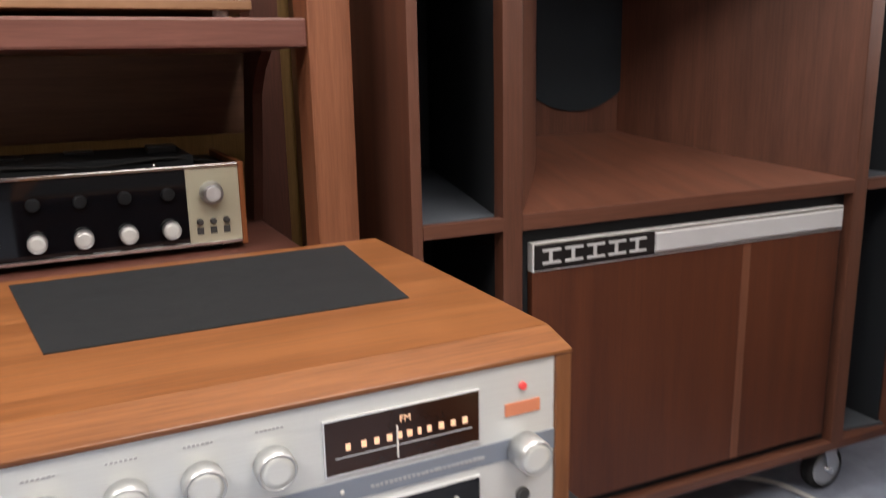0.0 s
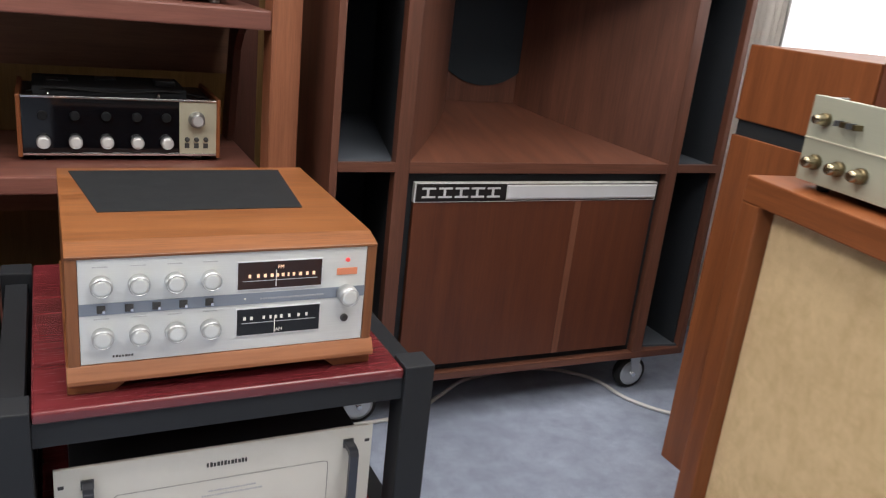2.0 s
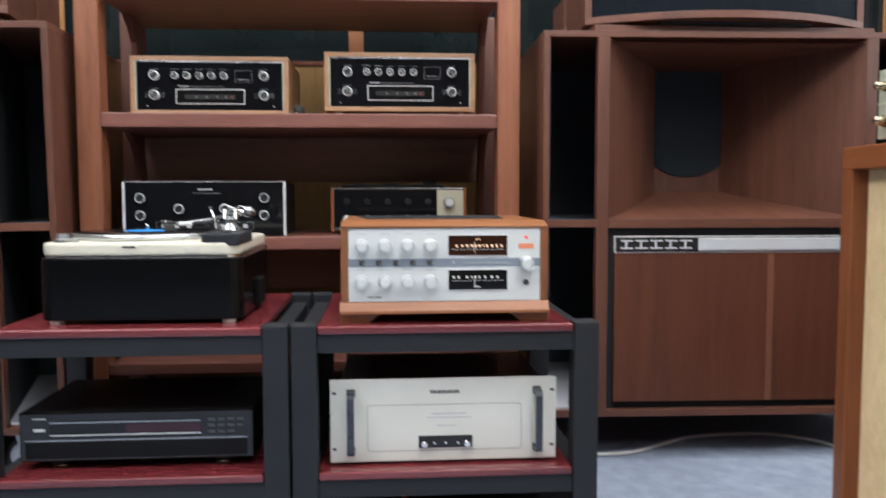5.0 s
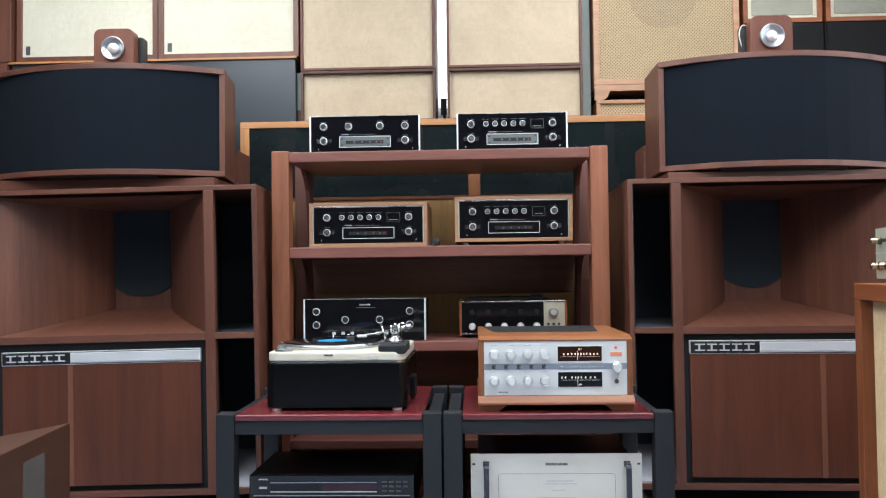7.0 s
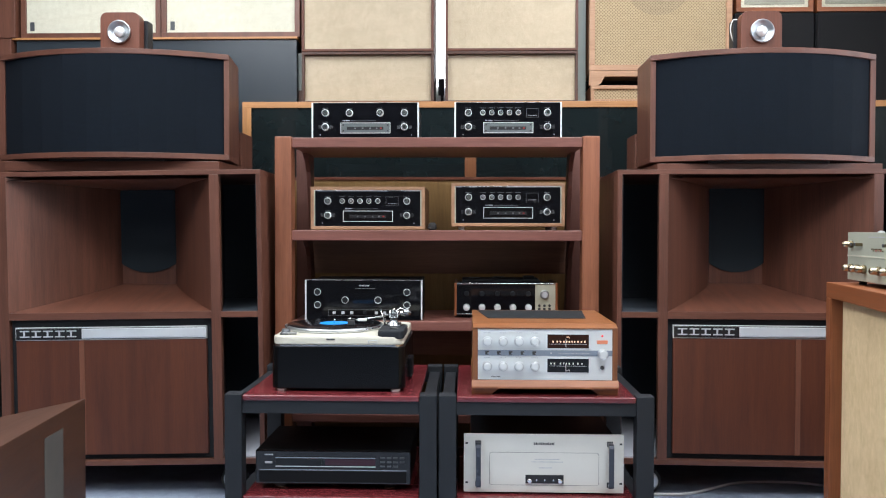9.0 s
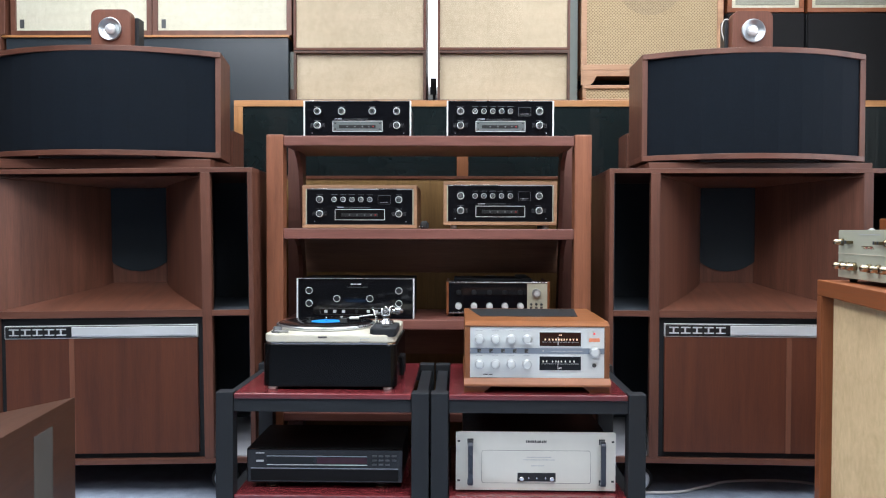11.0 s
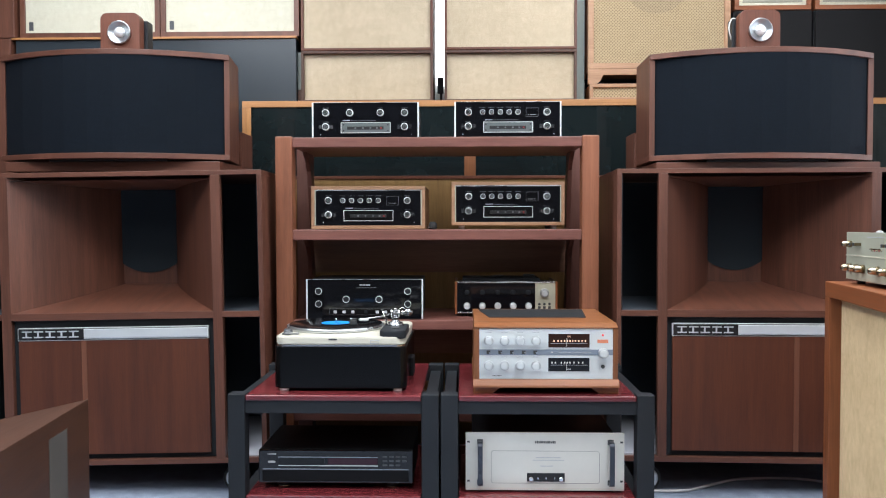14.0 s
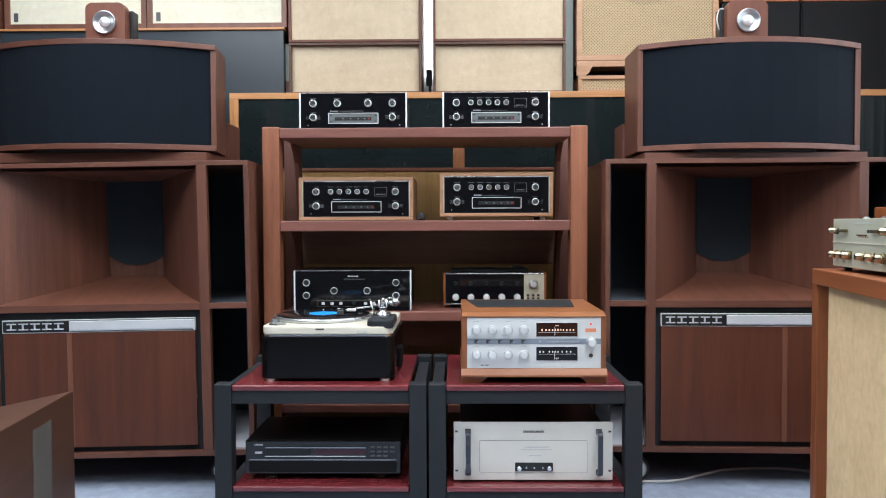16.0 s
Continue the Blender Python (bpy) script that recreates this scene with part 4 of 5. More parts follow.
# ---- black stands ----
def stand(x0, x1, label):
    s = thing("equipment_stand", label, "stand", ((x0 + x1) / 2, 0.69, 0), group="black stands")
    hw, pw, deep = (x1 - x0) / 2, 0.052, 0.57
    part("plinth", box(-hw - 0.01, hw + 0.01, -0.02, deep + 0.02, 0, 0.055, 0.002), "matt", s, "black floor slab")
    for a in (-1, 1):
        for yy in (0.0, deep - pw):
            lo, hi = sorted((a * hw, a * (hw - pw)))
            part("post", box(lo, hi, yy, yy + pw, 0.085, 0.494, 0.003), "stand", s)
            part("spike", lathe([(0.003, 0), (0.016, 0.022), (0.016, 0.03)], ((lo + hi) / 2, yy + pw / 2, 0.055), "z", 12), "black", s)
        lo, hi = sorted((a * (hw - 0.008), a * (hw - 0.044)))
        for z0 in (0.435, 0.130):
            part("side_rail", box(lo, hi, pw, deep - pw, z0, z0 + 0.038, 0.001), "stand", s)
    for z0 in (0.435, 0.130):
        part("front_rail", box(-hw + pw, hw - pw, 0.008, 0.044, z0, z0 + 0.038, 0.001), "stand", s)
        part("rear_rail", box(-hw + pw, hw - pw, deep - 0.044, deep - 0.008, z0, z0 + 0.038, 0.001), "stand", s)
        part("shelf", box(-hw + pw + 0.001, hw - pw - 0.001, 0.002, deep - 0.002, z0 + 0.0385, z0 + 0.0565, 0.006, 4), "cherry", s, "cherry red shelf board")
    return s


stand(-0.074, 0.564, "black timber equipment stand with cherry red shelves under the receiver")
stand(-0.718, -0.080, "black timber equipment stand with cherry red shelves under the turntable")
SHELF, SHELF_LOW = 0.4915, 0.1865


# ---- receiver ----
rx = thing("receiver", "silver-fronted receiver in an orange-brown teak case", "receiver", (0.027, 0.726, SHELF))
W, D, H0, H1 = 0.434, 0.435, 0.041, 0.2125
part("case_top", prism([(0, H1 - 0.014), (0, H1 - 0.010), (0.036, H1), (D, H1), (D, H1 - 0.014)], 0, W, "x", 0.0012), "teak_x", rx, "teak top with a chamfered front edge")
part("case_side", box(0, 0.015, 0.001, D, H0, H1 - 0.014, 0.0015), "teak_z", rx)
part("case_side", box(W - 0.015, W, 0.001, D, H0, H1 - 0.014, 0.0015), "teak_z", rx)
part("case_back", box(0.015, W - 0.015, D - 0.012, D - 0.002, H0, H1 - 0.015, 0), "teak_x", rx)
part("vent", prism([(0.050, 0.164), (0.362, 0.164), (0.384, 0.412), (0.018, 0.412)], H1 - 0.002, H1 + 0.0012, "z"), "vent", rx, "black perforated vent panel")
prof = [(0.012, H0 + 0.003), (0.001, H0 + 0.003), (-0.009, 0.026), (-0.009, 0.020), (0.012, 0.020)]
part("base_moulding", prism(prof, -0.003, W + 0.003, "x", 0.001), "teak_pale", rx, "pale sloping base moulding")
for x0 in (-0.003, W - 0.009):
    part("base_side", box(x0, x0 + 0.012, 0.013, D, 0.016, H0, 0.002), "teak_x", rx)
part("base_board", box(0.01, W - 0.01, 0.013, D, 0.018, H0, 0.001), "teak_x", rx)
for sgn, xx in ((1, -0.003), (-1, W + 0.003)):
    part("bracket_foot", prism([(xx, 0), (xx + sgn * 0.06, 0), (xx + sgn * 0.085, 0.0195), (xx, 0.0195)], 0.006, 0.03, "y", 0.0008), "teak_x", rx)
    part("rear_foot", prism([(xx, 0), (xx + sgn * 0.06, 0), (xx + sgn * 0.085, 0.0195), (xx, 0.0195)], D - 0.05, D - 0.01, "y", 0.0008), "teak_x", rx)
PX0, PX1, PZ0, PZ1, PY = 0.0155, W - 0.0155, H0 + 0.004, H1 - 0.0145, 0.003
ru = lambda u: PX0 + (PX1 - PX0) * u
rv = lambda v: PZ1 - (PZ1 - PZ0) * v
part("front_panel", box(PX0, PX1, PY, PY + 0.006, PZ0, PZ1, 0.0005), "alu", rx, "brushed silver front panel")
part("band", box(PX0, PX1, PY - 0.0012, PY, rv(0.525), rv(0.415), 0), "alu_band", rx, "blue-grey band")
for v in (0.24, 0.73):
    for k in range(4):
        dial_knob(rx, ru(0.07 + 0.118 * k), PY, rv(v), 0.0142, 0.017)
for k in range(5):
    u = 0.068 + 0.088 * k
    sw = part("toggle_switch", box(ru(u) - 0.0055, ru(u) + 0.0055, PY - 0.003, PY - 0.001, rv(0.505), rv(0.435), 0.0005), "print", rx)
    part("lever", box(ru(u) + 0.001, ru(u) + 0.005, PY - 0.010, PY - 0.003, rv(0.49), rv(0.46), 0.0005), "chrome", sw)
for v0, v1, lit, word in ((0.10, 0.375, True, "FM"), (0.575, 0.85, False, "AM")):
    dial = part("tuning_dial", box(ru(0.517), ru(0.826), PY - 0.0015, PY, rv(v1), rv(v0), 0.0003), "dial_warm" if lit else "dial", rx, "black dial window with amber figures" if lit else "black dial window with white figures")
    part("dial_rim", ring_plate(ru(0.515), ru(0.828), rv(v1) - 0.0008, rv(v0) + 0.0008, 0.001, PY - 0.0022, PY, 0), "knob", dial)
    vm = v0 + (v1 - v0) * (0.52 if lit else 0.36)
    rnd = random.Random(5 if lit else 6)
    us = [0.56, 0.59, 0.615, 0.64, 0.66, 0.68, 0.70, 0.72, 0.745, 0.77, 0.795] if lit else [0.545, 0.57, 0.615, 0.64, 0.66, 0.68, 0.71, 0.745, 0.775]
    for u in us:
        wch = rnd.uniform(0.0013, 0.0021)
        part("dial_figure", box(ru(u) - wch, ru(u) + wch, PY - 0.0022, PY - 0.0015, rv(vm + 0.017), rv(vm - 0.017), 0), "dial_mark" if lit else "dial_white", dial)
    written(word, 0.0075, ru(0.672), PY - 0.0018, rv(v0 + 0.075) if lit else rv(v1 - 0.025), "dial_mark" if lit else "dial_white", dial)
    part("pointer", box(ru(0.655) - 0.0005, ru(0.655) + 0.0005, PY - 0.003, PY - 0.0015, rv(v1 - 0.02), rv(v0 + 0.09), 0), "dial_white", dial)
    part("scale_line", box(ru(0.535), ru(0.81), PY - 0.002, PY - 0.0015, rv(vm + 0.052), rv(vm + 0.046), 0), "print_grey", dial)
dial_knob(rx, ru(0.925), PY, rv(0.48), 0.0152, 0.024)
part("jack_socket", lathe([(0.006, 0), (0.006, 0.003), (0.0045, 0.004)], (ru(0.925), PY, rv(0.75)), "-y", 16), "print", rx)
part("indicator_window", box(ru(0.885), ru(0.965), PY - 0.0015, PY, rv(0.285), rv(0.215), 0.0005), "glow", rx, "amber indicator window")
part("pilot_lamp", lathe([(0.0035, 0), (0.003, 0.003)], (ru(0.925), PY, rv(0.13)), "-y", 12), "red", rx)
part("band_lamp", lathe([(0.0018, 0), (0.0015, 0.001)], (ru(0.545), PY - 0.0012, rv(0.47)), "-y", 10), "dial_white", rx)
bars(rx, ru(0.60), ru(0.84), PY - 0.0012, rv(0.485), 0.0026, 26, "print_grey", 12)
bars(rx, ru(0.10), ru(0.17), PY, rv(0.95), 0.0035, 7, "print", 13)
for k in range(4):
    for v in (0.08, 0.57):
        bars(rx, ru(0.045 + 0.118 * k), ru(0.095 + 0.118 * k), PY, rv(v), 0.0016, 7, "print_grey", 30 + k)


# ---- power amplifier ----
pa = thing("power_amplifier", "pale silver rack power amplifier with two dark handles", "amplifier", (0.0005, 0.736, SHELF_LOW))
part("face_plate", box(0, 0.483, 0, 0.006, 0.006, 0.184, 0.0012), "ivory_panel", pa)
part("chassis", box(0.022, 0.461, 0.006, 0.34, 0.012, 0.17, 0.002), "black", pa)
for x in (0.044, 0.441):
    bow = [(0, 0.026), (-0.022, 0.026), (-0.03, 0.029), (-0.034, 0.037), (-0.034, 0.149), (-0.03, 0.157), (-0.022, 0.160), (0, 0.160), (0, 0.150), (-0.02, 0.150), (-0.025, 0.146), (-0.025, 0.040), (-0.02, 0.036), (0, 0.036)]
    h = part("handle", prism(bow, x - 0.0075, x + 0.0075, "x", 0.0012), "gunmetal", pa, "dark grey flat bar handle")
    for z in (0.031, 0.155):
        part("ferrule", box(x - 0.009, x + 0.009, -0.002, 0, z - 0.008, z + 0.008, 0.0005), "grey_dark", h)
for x in (0.009, 0.474):
    for z in (0.035, 0.155):
        part("rack_slot", box(x - 0.004, x + 0.004, -0.0006, 0, z - 0.0028, z + 0.0028, 0), "print", pa)
outer = rounded(0.078, 0.408, 0.028, 0.128, 0.008)
bm = bmesh.new()
inner = rounded(0.0788, 0.4072, 0.0288, 0.1272, 0.0074)
vo = [bm.verts.new((x, -0.0006, z)) for x, z in outer]
vi = [bm.verts.new((x, -0.0006, z)) for x, z in inner]
for k in range(len(vo)):
    bm.faces.new((vo[k], vo[(k + 1) % len(vo)], vi[(k + 1) % len(vi)], vi[k]))
part("engraved_line", bm, "print", pa)
bars(pa, 0.212, 0.276, -0.0003, 0.151, 0.008, 12, "print", 14)
bars(pa, 0.215, 0.29, -0.0003, 0.106, 0.003, 18, "print_grey", 15)
bars(pa, 0.205, 0.30, -0.0003, 0.098, 0.003, 24, "print_grey", 16)
bars(pa, 0.228, 0.268, -0.0003, 0.080, 0.003, 10, "print_grey", 17)
ctl = part("control_plate", box(0.187, 0.302, -0.0025, 0, 0.034, 0.060, 0.0008), "badge_black", pa, "black control strip")
for x in (0.199, 0.29):
    part("knob", lathe([(0.007, 0), (0.007, 0.012), (0.005, 0.013)], (x, -0.0025, 0.044), "-y", 16), "chrome", ctl)
for x in (0.22, 0.244, 0.27):
    part("toggle", lathe([(0.003, 0), (0.0022, 0.012)], (x, -0.0025, 0.047), "-y", 10), "chrome", ctl)
for x in (0.05, 0.43):
    for yy in (0.05, 0.3):
        part("foot", lathe([(0.012, 0), (0.014, 0.013)], (x, yy, 0), "z", 12), "rubber", pa)


# ---- turntable ----
tt = thing("turntable", "ivory turntable on a gloss black plinth with a blue-label record", "turntable", (-0.386, 0.952, SHELF))
part("plinth", prism(rounded(-0.206, 0.206, -0.205, 0.205, 0.03), 0.009, 0.139, "z", 0.004), "gloss", tt, "gloss black rounded plinth")
for x in (-0.176, 0.176):
    for yy in (-0.186, 0.18):
        part("foot", lathe([(0.013, 0), (0.0145, 0.004), (0.0145, 0.012)], (x, yy, 0), "z", 16), "white_foot", tt)
part("trim", prism(rounded(-0.2, 0.2, -0.202, 0.202, 0.03), 0.139, 0.144, "z"), "chrome", tt, "chrome trim line")
part("deck_plate", prism(rounded(-0.202, 0.2, -0.204, 0.204, 0.034), 0.144, 0.170, "z", 0.006), "ivory", tt, "ivory enamelled deck plate")
PXC, PYC = -0.046, 0.018
platter = part("platter", lathe([(0.157, 0), (0.162, 0.002), (0.162, 0.011), (0.155, 0.013)], (PXC, PYC, 0.170), "z", 72), "knob_side", tt, "bright metal platter")
part("record", lathe([(0.153, 0), (0.154, 0.001), (0.153, 0.002), (0.052, 0.0022)], (PXC, PYC, 0.183), "z", 72), "vinyl", platter, "black vinyl record")
part("record_label", lathe([(0.049, 0), (0.049, 0.0006)], (PXC, PYC, 0.1853), "z", 40), "label_blue", platter, "blue record label")
part("spindle", lathe([(0.0035, 0), (0.0035, 0.012), (0.002, 0.015)], (PXC, PYC, 0.185), "z", 12), "chrome", platter)
lever = part("speed_knob", lathe([(0.019, 0), (0.019, 0.004), (0.014, 0.007), (0.013, 0.016), (0.010, 0.018)], (-0.168, -0.16, 0.170), "z", 24), "grey_dark", tt, "dark grey speed knob")
part("speed_arm", box(-0.176, -0.132, -0.176, -0.166, 0.171, 0.178, 0.002), "chassis_grey", lever)
part("front_slot", box(-0.034, -0.008, -0.2055, -0.203, 0.159, 0.1635, 0.0005), "print", tt)
plate = part("name_plate", box(0.094, 0.122, -0.2058, -0.203, 0.148, 0.159, 0.001), "print_grey", tt)
part("plate_face", box(0.0955, 0.1205, -0.2064, -0.2057, 0.1495, 0.1575, 0.0003), "ivory", plate)
armb = part("arm_board", prism(rounded(0.122, 0.202, -0.202, -0.02, 0.016), 0.162, 0.188, "z", 0.005), "stand", tt, "black rounded tonearm board")
part("cue_dial", lathe([(0.012, 0), (0.012, 0.004), (0.009, 0.006)], (0.168, -0.15, 0.188), "z", 20), "print", armb)
arm = part("tonearm_base", lathe([(0.028, 0), (0.028, 0.003), (0.024, 0.005), (0.024, 0.009), (0.014, 0.012), (0.011, 0.022), (0.015, 0.024), (0.015, 0.027)], (0.160, -0.062, 0.188), "z", 28), "pewter", tt, "polished tonearm pillar")
for x0 in (0.146, 0.170):
    part("gimbal_cheek", prism([(-0.076, 0.2145), (-0.048, 0.2145), (-0.053, 0.231), (-0.059, 0.237), (-0.065, 0.237), (-0.071, 0.231)], x0, x0 + 0.004, "x", 0.001), "chrome", arm)
ring = [(0.160 + 0.0095 * math.cos(radians(q)), -0.062, 0.226 + 0.0095 * math.sin(radians(q))) for q in range(0, 361, 20)]
part("gimbal_ring", tube(ring, 0.0024, 8), "pewter", arm)
part("bearing_cap", lathe([(0.005, 0), (0.005, 0.005), (0.0025, 0.007)], (0.160, -0.062, 0.236), "z", 14), "chrome", arm)
part("arm_tube", tube(smooth_path([(0.204, -0.078, 0.231), (0.160, -0.062, 0.226), (0.110, -0.045, 0.213), (0.065, -0.040, 0.206), (0.035, -0.042, 0.202)], 8), 0.003, 10), "pewter", arm, "thin polished arm tube")
part("counterweight", lathe([(0.009, -0.012), (0.012, -0.010), (0.012, 0.005), (0.008, 0.007), (0.006, 0.012)], (0.204, -0.078, 0.231), "x", 22), "pewter", arm)
part("weight_stub", lathe([(0.007, -0.008), (0.007, 0.008)], (0.186, -0.071, 0.229), "x", 16), "chrome", arm)
part("head_shell", box(0.040, 0.070, -0.047, -0.035, 0.199, 0.2075, 0.003), "white_foot", arm, "white headshell")
part("cartridge", box(0.008, 0.030, -0.049, -0.033, 0.187, 0.202, 0.002), "print", arm)
part("finger_lift", tube([(0.034, -0.047, 0.206), (0.020, -0.064, 0.210), (0.014, -0.070, 0.209)], 0.0012, 6), "chrome", arm)
part("lift_post", tube([(0.131, -0.072, 0.187), (0.128, -0.072, 0.206), (0.119, -0.074, 0.238)], 0.0022, 8), "chrome", arm)
part("lift_knob", lathe([(0.0036, 0), (0.0044, 0.003), (0.003, 0.006)], (0.1185, -0.074, 0.236), "z", 12), "print", arm)
part("arm_rest", box(0.126, 0.133, -0.058, -0.05, 0.187, 0.211, 0.001), "pewter", arm)
part("bias_rod", tube([(0.166, -0.06, 0.236), (0.180, -0.045, 0.243), (0.192, -0.05, 0.238)], 0.0014, 6), "chrome", arm)
part("side_switch", box(0.2045, 0.216, -0.02, 0.06, 0.012, 0.075, 0.004), "player", tt)


# ---- disc player ----
cd = thing("disc_player", "slim black disc player with bright trim lines", "disc player", (-0.64, 0.75, SHELF_LOW))
part("body", box(0, 0.477, 0.012, 0.31, 0.020, 0.122, 0.002), "player", cd)
fp = part("front_panel", box(0, 0.477, 0, 0.012, 0.020, 0.122, 0.0025), "dial", cd, "glossy black front")
part("trim_line", box(0.012, 0.465, -0.002, 0, 0.062, 0.0655, 0.0005), "pewter", fp)
part("lower_fascia", box(0.012, 0.465, -0.0015, 0, 0.026, 0.060, 0.001), "player", fp)
part("tray_lip", box(0.062, 0.37, -0.004, 0, 0.100, 0.1035, 0.0005), "pewter", fp, "bright disc tray lip")
part("display_line", box(0.062, 0.37, -0.002, 0, 0.073, 0.0755, 0.0003), "print_grey", fp)
part("disc_tray", box(0.062, 0.205, -0.003, 0, 0.078, 0.098, 0.0008), "black", fp)
part("display", box(0.215, 0.37, -0.0012, 0, 0.078, 0.098, 0.0003), plain("maroon_display", (0.03, 0.006, 0.012), 0.1), fp)
part("power_button", box(0.03, 0.052, -0.003, 0, 0.083, 0.089, 0.0008), "print_grey", fp)
bars(cd, 0.028, 0.055, -0.0003, 0.108, 0.004, 6, "print_grey", 41)
for r in range(3):
    for k in range(4 if r else 3):
        part("button", box(0.385 + 0.02 * k, 0.399 + 0.02 * k, -0.0025, 0, 0.074 + 0.013 * r, 0.079 + 0.013 * r, 0.0006), "grey_dark", fp)
for x in (0.07, 0.41):
    for yy in (0.04, 0.26):
        f = part("foot", lathe([(0.017, 0.004), (0.02, 0.008), (0.02, 0.02)], (x, yy, 0), "z", 18), "black", cd)
        part("foot_ring", lathe([(0.0185, 0), (0.019, 0.005)], (x, yy, 0), "z", 18), "brass", f)


# ---- floor device under the stand ----
dev = thing("heat_sink_unit", "small black finned unit with an orange end on the stand's slab", "amplifier", (0.0, 0.675, 0.055))
part("body", box(0, 0.15, 0.0, 0.12, 0, 0.03, 0.001), "black", dev)
for k in range(16):
    part("fin", box(0.004 + 0.0085 * k, 0.0075 + 0.0085 * k, 0.0, 0.12, 0.03, 0.045, 0), "black", dev)
part("orange_end", box(0.152, 0.164, -0.004, 0.12, 0, 0.05, 0.003), "orange", dev, "orange plastic end")

part("terminal_block", box(-0.03, -0.004, -0.012, 0.02, 0, 0.026, 0.003), "white_foot", dev, "white plastic terminal block")

small = thing("brass_unit", "small brass-coloured unit with dark print on the stand's slab", "amplifier", (-0.245, 0.70, 0.055))
part("body", box(0, 0.113, 0, 0.11, 0, 0.055, 0.002), "gold", small, "brass-coloured case")
part("end_block", box(-0.018, -0.001, 0.004, 0.1, 0, 0.050, 0.002), "chassis_grey", small)
bars(small, 0.015, 0.068, -0.0003, 0.028, 0.008, 6, "print", 61)
bars(small, 0.079, 0.107, -0.0003, 0.022, 0.012, 3, "print", 62)


# ---- straw-grilled loudspeakers beside the aisle ----
def aisle_speaker(at, rz, label):
    s = thing("floor_speaker", label, "loudspeaker", at, rz, group="straw-grilled loudspeakers")
    w, z0, z1, d = 0.57, 0.107, 0.847, 0.36
    part("dolly", box(0.01, w - 0.01, 0.03, d - 0.02, 0.06, z0 - 0.002, 0.003), "matt", s, "black wheeled board")
    for x in (0.06, w - 0.06):
        for yy in (0.07, d - 0.06):
            part("wheel", lathe([(0.024, -0.01), (0.028, -0.007), (0.028, 0.007), (0.024, 0.01)], (x, yy, 0.0285), "x", 18), "rubber", s)
            part("wheel_fork", box(x - 0.013, x + 0.013, yy - 0.01, yy + 0.01, 0.03, 0.06, 0.002), "galv", s)
    part("top_board", box(0, w, 0, d, z1 - 0.042, z1, 0.003), "oiled_x", s)
    part("bottom_board", box(0, w, 0, d, z0, z0 + 0.04, 0.003), "oiled_x", s)
    for x0 in (0, w - 0.042):
        part("side_board", box(x0, x0 + 0.042, 0, d, z0 + 0.04, z1 - 0.042, 0.003), "oiled", s)
    part("back_board", box(0.042, w - 0.042, d - 0.02, d - 0.003, z0 + 0.04, z1 - 0.042, 0), "dark_wood", s)
    part("grille", box(0.0425, w - 0.0425, 0.030, 0.048, z0 + 0.0405, z1 - 0.0425, 0.003), "straw", s, "straw-coloured linen grille")
    part("grille_tab", box(0.245, 0.262, 0.018, 0.031, z0 + 0.04, z0 + 0.056, 0.003), "ivory", s)
    return s


JR = -97.7
jx, jy = math.cos(radians(JR)), math.sin(radians(JR))
aisle_speaker((0.993, 0.541, 0), JR, "oiled walnut floor loudspeaker with a straw linen grille")
aisle_speaker((0.993 + 0.577 * jx, 0.541 + 0.577 * jy, 0), JR, "oiled walnut floor loudspeaker beside its twin")


